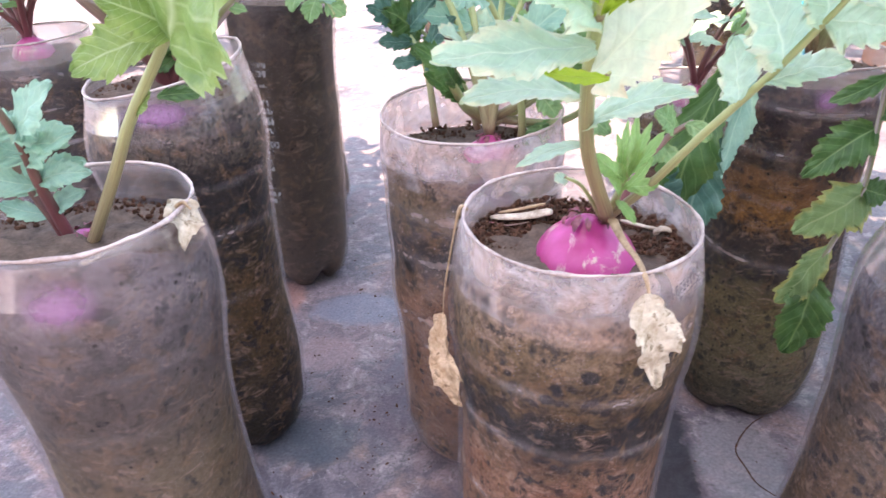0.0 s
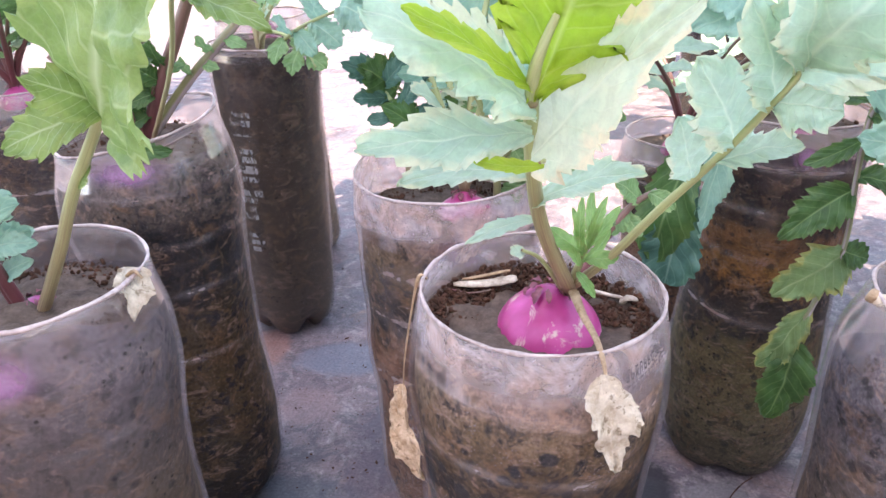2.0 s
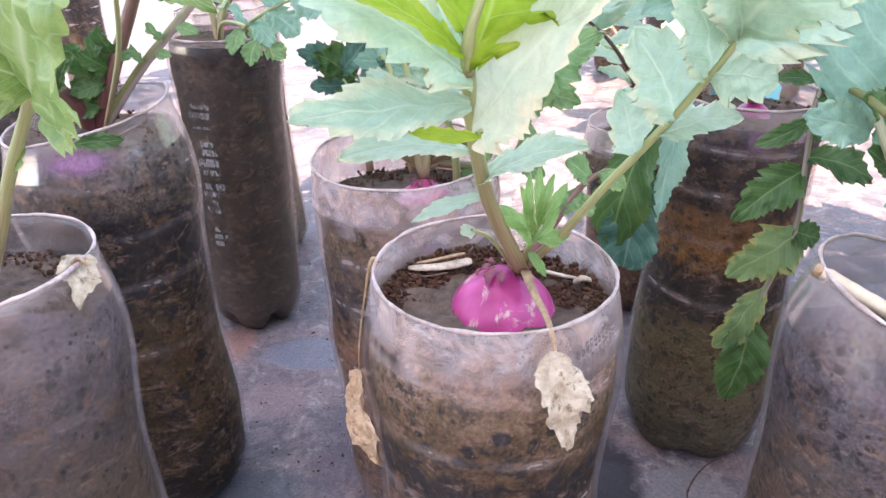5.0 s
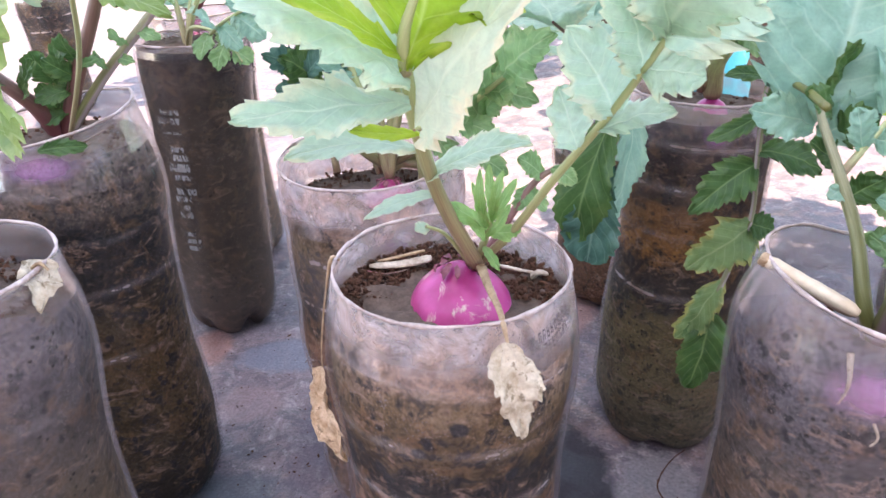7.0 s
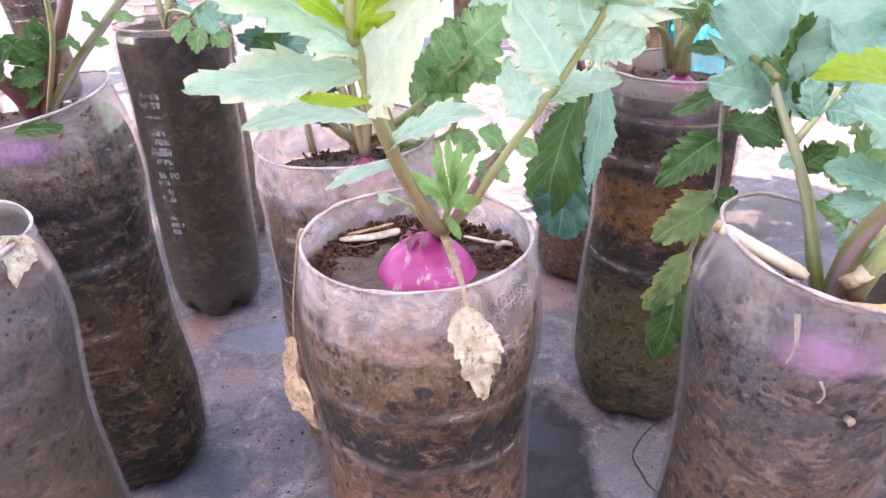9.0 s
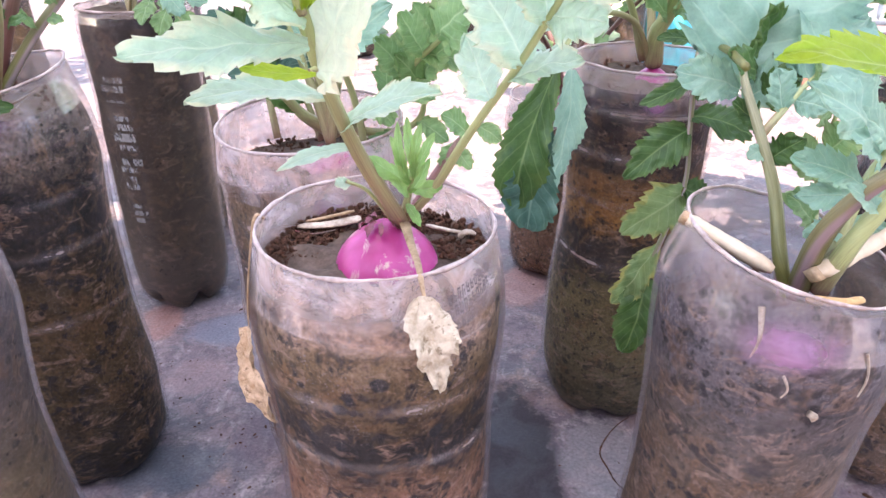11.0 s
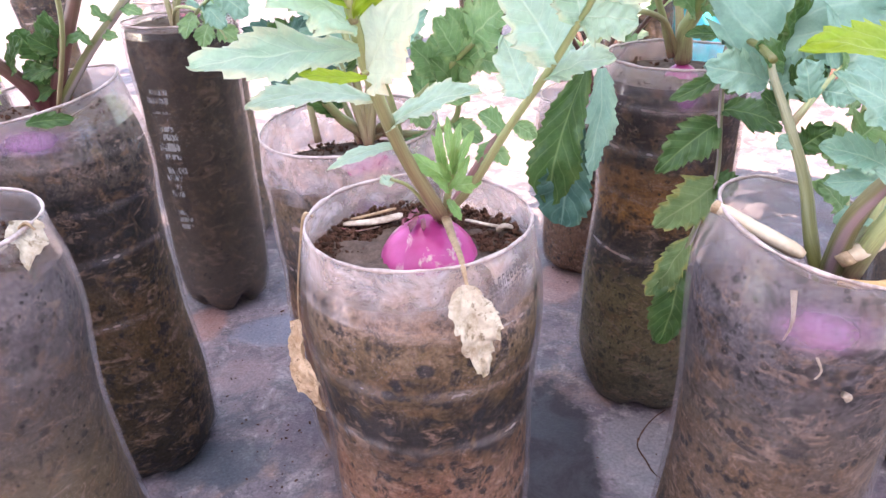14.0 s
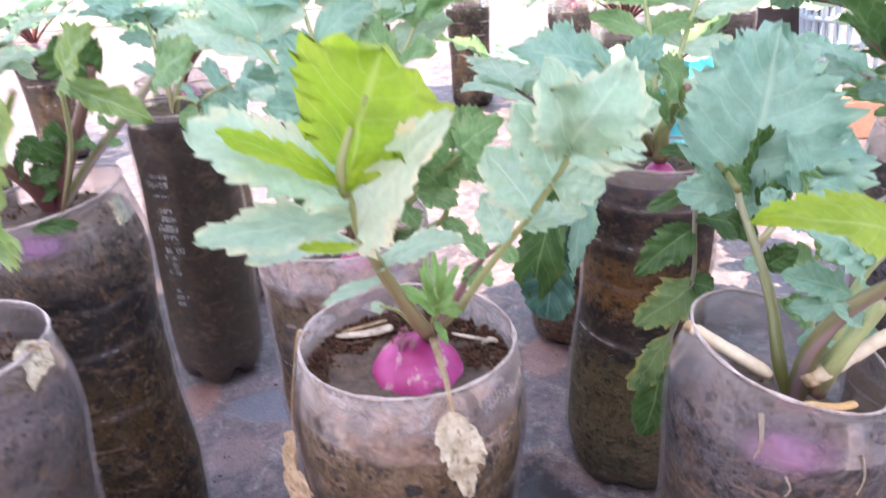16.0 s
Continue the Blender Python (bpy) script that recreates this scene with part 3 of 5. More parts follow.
def bottle_radius(z, h, rim_r, body_r, seed=0.0):
    """The radius of a bottle at a height: smooth between its levels."""
    keys = OUTLINES.get(seed) or [body_r * k for k in USUAL[:-1]] + [rim_r]
    u = min(1.0, max(0.0, z / h))
    i = max(k for k in range(12) if LEVELS[k] <= u)
    a, b = LEVELS[i], LEVELS[i + 1]

    def slope(k):
        lo, hi = max(0, k - 1), min(12, k + 1)
        return (keys[hi] - keys[lo]) / (LEVELS[hi] - LEVELS[lo])

    t, w = (u - a) / (b - a), b - a
    return (2 * t ** 3 - 3 * t * t + 1) * keys[i] + (t ** 3 - 2 * t * t + t) * w * slope(i) + (3 * t * t - 2 * t ** 3) * keys[i + 1] + (t ** 3 - t * t) * w * slope(i + 1)


def bottle_point(ang, z, zt, h, rim_r, body_r, seed, dents, off=0.0):
    r = bottle_radius(min(z, h), h, rim_r, body_r, seed) - off
    r *= 1 + dents * (0.7 * nz(math.cos(ang) * 1.3 + seed, math.sin(ang) * 1.3, z * 22) + 0.5 * nz(math.cos(ang) * 3 + seed, math.sin(ang) * 3, z * 60))
    foot = max(0.0, 1 - z / 0.035)
    val = (0.5 - 0.5 * math.cos(5 * ang + seed)) ** 3 * (1.0 if seed == 7.0 else 0.35)
    r *= 1 - 0.20 * foot * val - 0.05 * foot ** 3
    return Vector((r * math.cos(ang), r * math.sin(ang), zt + 0.013 * foot * foot * val))


def bottle(loc, h, soil, mat_soil, seed, label, lean=(0, 0), rim_r=0.0515, body_r=0.057, tilt=(0.0, 0.0), haze=0.10, tint=(0.80, 0.70, 0.71), dents=0.012, crumbs=110, top_tilt=0.0, wave=0.0013, backlit_amt=0.26, mud=0.5, dish=0.0, lines=0.34):
    """A cut clear drinks bottle packed with soil. Returns its Empty and the soil height."""
    ob = tagged(new("bottle_planter"), label, "planter", "cut bottles with radishes")
    ob.matrix_world = pose(*loc, lean[0], lean[1], 0)
    seg, rows = 72, 52
    amp, phi = tilt

    def rim_z(a):
        return amp * math.cos(a - phi) + wave * (nz(math.cos(a) * 1.7 + seed, math.sin(a) * 1.7, seed) + 0.3 * nz(math.cos(a) * 7 + seed, math.sin(a) * 7, seed))

    angs = [2 * math.pi * j / seg for j in range(seg)]
    creases = [h * f for f in (0.31, 0.46, 0.61, 0.74)]

    def sheet(off):
        out = []
        zs = sorted([(h * i / rows, 0.0) for i in range(rows + 1)] + [(z + d, g) for z in creases for d, g in ((-0.0008, 0.0), (0.0, 0.0002), (0.0008, 0.0))])
        for z, groove in zs:
            out.append([bottle_point(a, z, z + rim_z(a) * max(0, (z / h - 0.7) / 0.3), h, rim_r, body_r, seed, dents, off + groove) for a in angs])
        return out

    bm = bmesh.new()
    outer, inner = sheet(0.0), sheet(0.0007)
    low = next(i for i, r in enumerate(inner) if r[0].z > soil - 0.008)
    rings_mesh(bm, outer + list(reversed(inner[low:])), True)
    part("shell", bm, plastic("clear_plastic", seed, h, soil - top_tilt, haze, tint, backlit_amt, mud, lines), ob, "clear dusty scratched plastic wall")
    bm = bmesh.new()
    edge = [o * 0.5 + i * 0.5 for o, i in zip(outer[-1], inner[-1])]
    ringsv = []
    for j in range(seg):
        p = edge[j]
        out_d = Vector((p.x, p.y, 0)).normalized()
        thick = 0.0008 + 0.0006 * nz(p.x * 120, p.y * 120, seed) + 0.0003 * nz(p.x * 420, p.y * 420, seed)
        ringsv.append([p + (out_d * math.cos(b) + Vector((0, 0, 1)) * math.sin(b)) * thick for b in (2 * math.pi * q / 6 for q in range(6))])
    rings_mesh(bm, ringsv + [ringsv[0]], True)
    part("rim", bm, M["cut_edge"], ob, "whitish cut edge of the bottle")
    # soil column and its uneven top
    bm = bmesh.new()
    zs = [soil * i / 40 for i in range(41)]
    def slope(a):
        return top_tilt * max(-1.0, min(1.0, 1.8 * math.sin(a + 0.25))) + (rim_z(a) if top_tilt else 0.0)

    def lifted(a, z):
        return z + (0.0022 * nz(math.cos(a) * 3, math.sin(a) * 3, seed) + slope(a)) * (z / soil) ** 8

    rings = [[bottle_point(a, lifted(a, z), lifted(a, z), h, rim_r, body_r, seed, dents, 0.0026) for a in angs] for z in zs]
    rt = bottle_radius(soil, h, rim_r, body_r, seed)
    rings_mesh(bm, rings, True, cap_start=True)
    part("soil", bm, mat_soil, ob, "layered brown and black soil pressed against the wall")
    bm = bmesh.new()
    tops = []
    for i in range(15):
        f = 1 - i / 14
        tops.append([Vector((q.x * f, q.y * f, soil + (q.z - soil) * f ** 3 - dish * (1 - f ** 4) + 0.0035 * nz(q.x * f * 90, q.y * f * 90, seed) * min(1, i / 2) + 0.0012 * nz(q.x * f * 300, q.y * f * 300, seed) * min(1, i / 2))) for q in rings[-1]])
    rings_mesh(bm, tops, True)
    part("soil_surface", bm, M["soil_top"], ob, "damp brown soil surface")
    rd = rnd(seed * 7 + 1)
    if crumbs:
        bm, grains = bmesh.new(), []
        for _ in range(crumbs):
            a = rd.uniform(0, 2 * math.pi)
            back = 0.5 + 0.5 * math.sin(a)
            r = (rt - 0.005) * math.sqrt(rd.uniform(0.30 if back > 0.5 else 0.62, 1))
            s = 0.00022 + 0.0013 * rd.random() ** 4.0 * (1.2 if back > 0.5 else 0.6)
            m = Matrix.Translation((r * math.cos(a), r * math.sin(a), soil + 0.6 * s + rd.random() * 0.0055 * back * max(0.0, (r / rt - 0.6) / 0.4) + slope(a) * (r / rt) ** 3 - dish * (1 - (r / rt) ** 4))) @ Euler((rd.uniform(0, 3), rd.uniform(0, 3), 0)).to_matrix().to_4x4() @ Matrix.Diagonal((s, s * rd.uniform(0.6, 1), s * rd.uniform(0.5, 0.9), 1))
            grains.append(m)
        add_grains(bm, grains)
        for v in bm.verts:
            v.co += Vector((nz(v.co.x * 900, v.co.y * 900, v.co.z * 900), nz(v.co.y * 900, v.co.z * 900, 3), nz(v.co.z * 900, v.co.x * 900, 7))) * 0.0006
        tagged(part("loose_soil", bm, M["crumbs"], ob, "loose dark soil crumbs", smooth=False), kind="stuff")
    return ob


def add_grains(bm, mats):
    """Many small lumps, one for each matrix, joined into one mesh at once."""
    one = bmesh.new()
    bmesh.ops.create_icosphere(one, subdivisions=1, radius=1.0)
    one.verts.index_update()
    pts = [v.co.copy() for v in one.verts]
    tris = [[v.index for v in f.verts] for f in one.faces]
    one.free()
    verts, faces = [], []
    for m in mats:
        b = len(verts)
        verts.extend(m @ p for p in pts)
        faces.extend([b + i for i in t] for t in tris)
    me = bpy.data.meshes.new("lumps")
    me.from_pydata(verts, [], faces)
    bm.from_mesh(me)
    bpy.data.meshes.remove(me)


def radish(loc, r, label, seed, squash=0.92, plant_name="radish_plant"):
    """A radish plant standing in the soil, with its swollen root as a part."""
    ob = tagged(new(plant_name), label, "radish plant", "radishes in bottles")
    ob.matrix_world = pose(*loc)
    bm = bmesh.new()
    rings = []
    n = 26
    for i in range(n + 1):
        f = i / n
        ph = math.pi * (0.08 + 0.90 * f)
        rr = r * math.sin(ph) ** (0.85 if f < 0.5 else 1.0)
        z = r * squash * -math.cos(ph)
        if f > 0.85:
            z += (f - 0.85) * r * 0.9
        rings.append([Vector((rr * (1 + 0.03 * nz(math.cos(a) * 2 + seed, math.sin(a) * 2, z * 60)) * math.cos(a), rr * (1 + 0.03 * nz(math.cos(a) * 2 + seed, math.sin(a) * 2, z * 60)) * math.sin(a), z)) for a in (2 * math.pi * j / 40 for j in range(40))])
    rings_mesh(bm, rings, True, True, True)
    part("root", bm, M["root"], ob, "shiny magenta swollen root with pale scars")
    rd = rnd(int(seed) + 300)
    for i in range(8):
        a = 2 * math.pi * i / 8 + rd.uniform(-0.3, 0.3)
        d = Vector((math.cos(a), math.sin(a), 0))
        bm = bmesh.new()
        blade(bm, d * r * 0.16 + Vector((0, 0, r * 1.08)), d * r * rd.uniform(0.34, 0.48) + Vector((0, 0, r * rd.uniform(0.88, 0.96))), d + Vector((0, 0, 1.2)), r * rd.uniform(0.12, 0.22), int(seed) * 50 + i, "lobe", 0.14, 0.3, 4, 0.3, 0.25, 14, 4)
        part("leaf_scale", bm, M["scale"], ob, "dry purple-brown leaf base")
    return ob
# ---------------------------------------------------------------- structure
bm = bmesh.new()
bmesh.ops.create_grid(bm, x_segments=2, y_segments=2, size=30)
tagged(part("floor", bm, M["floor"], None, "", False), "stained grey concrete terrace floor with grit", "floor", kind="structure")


def box(name, mat, lo, hi, label, cat, parent=None, bevel=0.004):
    bm = bmesh.new()
    bmesh.ops.create_cube(bm, size=1.0)
    for v in bm.verts:
        v.co = Vector([l + (h - l) * (c + 0.5) for l, h, c in zip(lo, hi, v.co)])
    bmesh.ops.bevel(bm, geom=bm.edges[:], offset=bevel, segments=2, affect="EDGES")
    return tagged(part(name, bm, M[mat], parent, "", False), label, cat)


# added unseen slab on posts shades the pots; the terrace beyond lies in the sun
roof = tagged(box("roof", "wall", (-2.5, -1.2, 3.0), (2.5, -0.38, 3.1), "plain flat slab added out of view to shade the pots", "roof", bevel=0.01), kind="structure")
for px, py in ((-2.42, -1.12), (2.42, -1.12), (-2.42, -0.46), (2.42, -0.46)):
    bm = bmesh.new()
    tube(bm, [(px, py, 0.0), (px, py, 1.5), (px, py, 3.002)], 0.03, 0.03, 12)
    part("post", bm, M["wall"], roof)
roof.matrix_world = pose(0, 0, 0, 0, 0, -6)
tagged(box("wall_south", "wall", (-6, -4.2, 0), (6, -4.0, 3.0), "plain plastered terrace wall", "wall", bevel=0.01), kind="structure")
tagged(box("wall_north", "wall", (-6, 5.0, 0), (6, 5.2, 1.0), "plain plastered parapet", "wall", bevel=0.01), kind="structure")

# ---------------------------------------------------------------- the bottles and their soil
DRY = [(0.0, (0.026, 0.022, 0.018)), (0.14, (0.062, 0.047, 0.030)), (0.30, (0.118, 0.078, 0.038)), (0.48, (0.150, 0.094, 0.042)), (0.60, (0.100, 0.070, 0.038)), (0.66, (0.045, 0.037, 0.030)), (0.80, (0.040, 0.036, 0.036)), (0.88, (0.13, 0.098, 0.078)), (0.97, (0.27, 0.21, 0.195))]
CEN = [(0.0, (0.19, 0.098, 0.062)), (0.40, (0.29, 0.148, 0.093)), (0.56, (0.34, 0.18, 0.118)), (0.625, (0.21, 0.12, 0.075)), (0.66, (0.026, 0.025, 0.026)), (0.725, (0.034, 0.031, 0.030)), (0.765, (0.12, 0.078, 0.042)), (0.83, (0.20, 0.135, 0.072)), (0.875, (0.28, 0.19, 0.12)), (0.91, (0.52, 0.345, 0.255)), (0.96, (0.46, 0.34, 0.31))]
GRY = [(0.0, (0.108, 0.085, 0.067)), (0.35, (0.153, 0.112, 0.076)), (0.55, (0.170, 0.126, 0.076)), (0.70, (0.134, 0.108, 0.090)), (0.85, (0.126, 0.108, 0.108)), (1.0, (0.233, 0.188, 0.197))]
RGT = [(0.0, (0.145, 0.093, 0.062)), (0.35, (0.20, 0.128, 0.082)), (0.55, (0.20, 0.128, 0.082)), (0.66, (0.16, 0.125, 0.10)), (0.78, (0.14, 0.125, 0.13)), (0.88, (0.19, 0.17, 0.185)), (1.0, (0.27, 0.235, 0.25))]
RBS = [(0.0, (0.13, 0.115, 0.08)), (0.20, (0.20, 0.165, 0.095)), (0.38, (0.21, 0.165, 0.08)), (0.46, (0.06, 0.05, 0.04)), (0.55, (0.07, 0.05, 0.04)), (0.61, (0.40, 0.19, 0.06)), (0.71, (0.30, 0.15, 0.07)), (0.76, (0.10, 0.065, 0.048)), (0.88, (0.075, 0.05, 0.055)), (0.97, (0.19, 0.14, 0.16))]
BKS = [(0.0, (0.110, 0.083, 0.072)), (0.3, (0.088, 0.065, 0.050)), (0.7, (0.070, 0.052, 0.040)), (0.85, (0.088, 0.067, 0.057)), (0.90, (0.042, 0.032, 0.030)), (1.0, (0.060, 0.046, 0.043))]

bottle((-0.0109, -0.0099, 0), 0.2527, 0.2355, soil_body("soil_layers_centre", CEN, 1.0, 0.2500, 1.0, 0.9, 0.5), 1.0, "cut clear bottle packed with layered brown and black soil", lean=(0.23, 2.76), crumbs=6500, haze=0.05, backlit_amt=0.55, mud=0.75, tint=(0.86, 0.75, 0.74))
bottle((-0.2144, -0.0250, 0), 0.265, 0.2515, soil_body("soil_layers_grey", GRY, 2.0, 0.25, 0.6, 0.2), 2.0, "cut clear bottle of greyish soil, dry leaf on rim", lean=(0.15, 1.7), haze=0.09, rim_r=0.0471, body_r=0.0517, crumbs=1100, backlit_amt=0.3, top_tilt=-0.009, lines=0.10, mud=0.8)
bottle((-0.243, 0.131, 0), 0.2827, 0.268, soil_body("soil_layers_dark", DRY, 3.0, 0.278, 1.0), 3.0, "tall cut clear bottle with dark brown layered soil", lean=(0.2, 0.96), tilt=(0.008, 0.65), crumbs=700, backlit_amt=0.09, haze=0.05, rim_r=0.048, body_r=0.0535)
bottle((-0.0578, 0.1303, 0), 0.2482, 0.221, soil_body("soil_layers_pink", CEN, 4.0, 0.242), 4.0, "cut clear bottle with pinkish dusty wall and dark soil", lean=(-2.77, 0.74), tilt=(0.005, 1.6), haze=0.30, crumbs=1600, mud=0.7, backlit_amt=0.55, tint=(0.90, 0.76, 0.77))
bottle((0.1562, -0.0058, 0), 0.2382, 0.214, soil_body("soil_layers_right", RGT, 5.0, 0.237, 0.95), 5.0, "cut clear bottle, purple root showing through its wall", lean=(1.7, 2.57), tilt=(0.010, 2.9), haze=0.11, rim_r=0.0418, top_tilt=-0.020, dish=0.012, backlit_amt=0.22, mud=0.8, lines=0.10)
bottle((0.145, 0.194, 0), 0.2633, 0.250, soil_body("soil_layers_rust", RBS, 6.0, 0.268, 0.75), 6.0, "tall cut clear bottle with rust and black soil bands", lean=(-0.79, 3.0), haze=0.04, crumbs=500)
bottle((-0.2575, 0.3565, 0), 0.2888, 0.2835, soil_body("soil_layers_brown", BKS, 7.0, 0.304, 0.3), 7.0, "tall cut clear bottle of dark brown soil with faded print", lean=(-0.61, 3.21), lines=0.07, rim_r=0.0476, body_r=0.0493, haze=0.03, backlit_amt=0.10, tint=(0.50, 0.42, 0.42))
bottle((0.135, 0.400, 0), 0.185, 0.165, soil_body("soil_layers_red", CEN, 8.0, 0.185), 8.0, "short cut clear bottle with reddish soil in the back row", haze=0.08)
bottle((-0.30, 0.52, 0), 0.29, 0.266, soil_body("soil_layers_far", GRY, 10.0, 0.29), 10.0, "cut clear bottle with dusty pinkish wall in the back row", haze=0.16)
bottle((-0.47, 0.33, 0), 0.265, 0.245, soil_body("soil_layers_far_left", BKS, 11.0, 0.265), 11.0, "cut clear bottle with brown soil at the row's end", haze=0.16)
bottle((0.325, 0.115, 0), 0.235, 0.222, soil_body("soil_layers_side", RGT, 12.0, 0.235), 12.0, "cut clear bottle with grey soil at the row's end", haze=0.12)

# ---------------------------------------------------------------- radishes

def hand_leaf(plant, stalk, lobes, mat, seed, r0, r1, stalk_m, label):
    """A leaf from its stalk line and its lobes (base, tip, width, shape, facing), in the place's metres."""
    o = plant.location
    add_leaf(plant, [Vector(p) - o for p in stalk], [dict(base=Vector(b) - o, tip=Vector(t) - o, width=w, shape=sh, normal=n, teeth=max(5, int((Vector(t) - Vector(b)).length / 0.0045)) if w > 0.006 else 5, bend=0.07, nu=44 if w > 0.012 else 28, nv=8 if w > 0.012 else 6) for b, t, w, sh, n in lobes], mat, seed, r0, r1, stalk_m, label)


def bush(loc, r, seed, leaves, label, mats=("leaf", "leaf_teal", "leaf_pale"), size=(0.15, 0.25), arc=(0, 360), lift=(55, 80)):
    ob = radish(loc, r, label, seed)
    rd = rnd(seed)
    for i in range(leaves):
        wild_leaf(ob, (0, 0, r * 0.9), arc[0] + (arc[1] - arc[0]) * i / leaves + rd.uniform(-25, 25), rd.uniform(*size), int(seed * 10) + i, rd.choice(mats), rd.uniform(*lift), rd.uniform(0.25, 0.6), "stalk_red")
    return ob


rc = radish((0.004, -0.011, 0.2300), 0.0215, "radish with a bright magenta root and pale toothed leaves", 1)
nlp = radish((-0.2088, -0.0237, 0.2293), 0.022, "radish with upright yellow-green leaves and reddish stalks", 2)
ltp = radish((-0.243, 0.148, 0.236), 0.020, "radish with dark red leaf stalks", 3)
mbp = radish((-0.044, 0.137, 0.2125), 0.019, "radish with a pink root and brown stalks", 4)
rr = radish((0.1664, -0.0240, 0.1936), 0.020, "radish with long pale stalks and a purple root", 5)
rbp = radish((0.160, 0.190, 0.248), 0.011, "radish with a thick green stalk", 6)
bkp = radish((-0.244, 0.352, 0.2700), 0.008, "small radish with few green leaves", 7)
hand_leaf(rc, [(0.012, -0.013, 0.252), (0.001, -0.035, 0.290), (-0.002, -0.062, 0.322), (-0.002, -0.080, 0.344), (-0.001, -0.086, 0.354), (0.003, -0.086, 0.364), (0.009, -0.086, 0.374)], [
    ((-0.001, -0.080, 0.343), (-0.039, -0.098, 0.369), 0.0299, "lobe", (0.3, -0.6, 0.8)),
    ((-0.002, -0.078, 0.336), (-0.043, -0.098, 0.338), 0.0196, "lobe", (0.1, -0.5, 0.8)),
    ((-0.003, -0.055, 0.315), (-0.039, -0.075, 0.321), 0.0144, "lobe", (0.1, -0.4, 0.85)),
    ((0.000, -0.035, 0.291), (-0.024, -0.050, 0.291), 0.0074, "lobe", (0.1, -0.4, 0.85)),
    ((-0.002, -0.045, 0.303), (0.031, -0.055, 0.315), 0.0150, "lobe", (-0.1, -0.4, 0.85)),
], "leaf_pale", 101, 0.0031, 0.0007, "stalk", "pale green leaf with toothed lobes and yellowing edges")
# end lobe of the pale leaf: lime colour stands in for light glowing through
hand_leaf(rc, [(-0.002, -0.081, 0.344), (-0.002, -0.083, 0.349), (-0.001, -0.085, 0.352)], [
    ((-0.003, -0.082, 0.346), (0.017, -0.085, 0.386), 0.0479, "obovate", (0.0, -0.9, 0.35)),
    ((-0.002, -0.084, 0.348), (-0.029, -0.100, 0.371), 0.0115, "lobe", (0.2, -0.5, 0.8)),
], "leaf_lime", 102, 0.0017, 0.0013, "stalk", "yellow-green leaf tip, its lit-through glow put into the colour")
hand_leaf(rc, [(-0.003, -0.062, 0.323), (0.008, -0.074, 0.337), (0.022, -0.090, 0.355)], [
    ((-0.003, -0.068, 0.328), (0.034, -0.105, 0.370), 0.0256, "ovate", (-0.35, -0.8, 0.4)),
], "leaf_cream", 103, 0.0011, 0.0007, "stalk", "yellowing cream-green lobe")
hand_leaf(rc, [(0.001, -0.086, 0.331), (0.001, -0.088, 0.332), (-0.000, -0.090, 0.332)], [
    ((0.001, -0.088, 0.330), (-0.016, -0.094, 0.335), 0.0041, "lobe", (0.1, -0.9, 0.3)),
], "leaf_lime", 104, 0.0006, 0.0004, "stalk", "yellow-green folded leaf edge")
hand_leaf(rc, [(0.013, -0.012, 0.253), (0.026, -0.020, 0.270), (0.039, -0.035, 0.295), (0.055, -0.050, 0.322), (0.066, -0.060, 0.343), (0.072, -0.066, 0.357)], [
    ((0.052, -0.047, 0.317), (0.073, -0.055, 0.323), 0.0150, "lobe", (-0.1, -0.5, 0.8)),
    ((0.047, -0.044, 0.310), (0.038, -0.055, 0.332), 0.0160, "lobe", (0.0, -0.85, 0.5)),
    ((0.055, -0.050, 0.321), (0.042, -0.062, 0.350), 0.0233, "lobe", (0.0, -0.85, 0.5)),
    ((0.063, -0.057, 0.337), (0.077, -0.066, 0.335), 0.0194, "lobe", (0.0, -0.85, 0.5)),
    ((0.063, -0.057, 0.337), (0.049, -0.070, 0.364), 0.0222, "lobe", (0.0, -0.85, 0.5)),
    ((0.067, -0.060, 0.344), (0.079, -0.085, 0.378), 0.0376, "ovate", (0.0, -0.85, 0.5)),
    ((0.068, -0.062, 0.348), (0.089, -0.080, 0.365), 0.0216, "lobe", (0.0, -0.85, 0.5)),
    ((0.068, -0.062, 0.347), (0.058, -0.080, 0.378), 0.0229, "lobe", (0.0, -0.85, 0.5)),
], "leaf_pale", 105, 0.002, 0.0008, "stalk", "light green leaf with puckered toothed blade")
hand_leaf(rc, [(0.014, -0.008, 0.252), (0.025, 0.000, 0.266), (0.036, 0.006, 0.279), (0.046, 0.010, 0.284)], [
    ((0.035, 0.006, 0.278), (0.028, 0.000, 0.269), 0.0086, "lobe", (0.0, -0.8, 0.6)),
    ((0.034, 0.006, 0.276), (0.040, 0.000, 0.269), 0.0082, "lobe", (0.0, -0.8, 0.6)),
    ((0.039, 0.008, 0.281), (0.029, 0.000, 0.291), 0.0117, "lobe", (0.0, -0.8, 0.6)),
    ((0.043, 0.008, 0.284), (0.052, 0.004, 0.278), 0.0097, "lobe", (0.0, -0.8, 0.6)),
], "leaf", 106, 0.0022, 0.001, "stalk_red", "small curled green leaf")
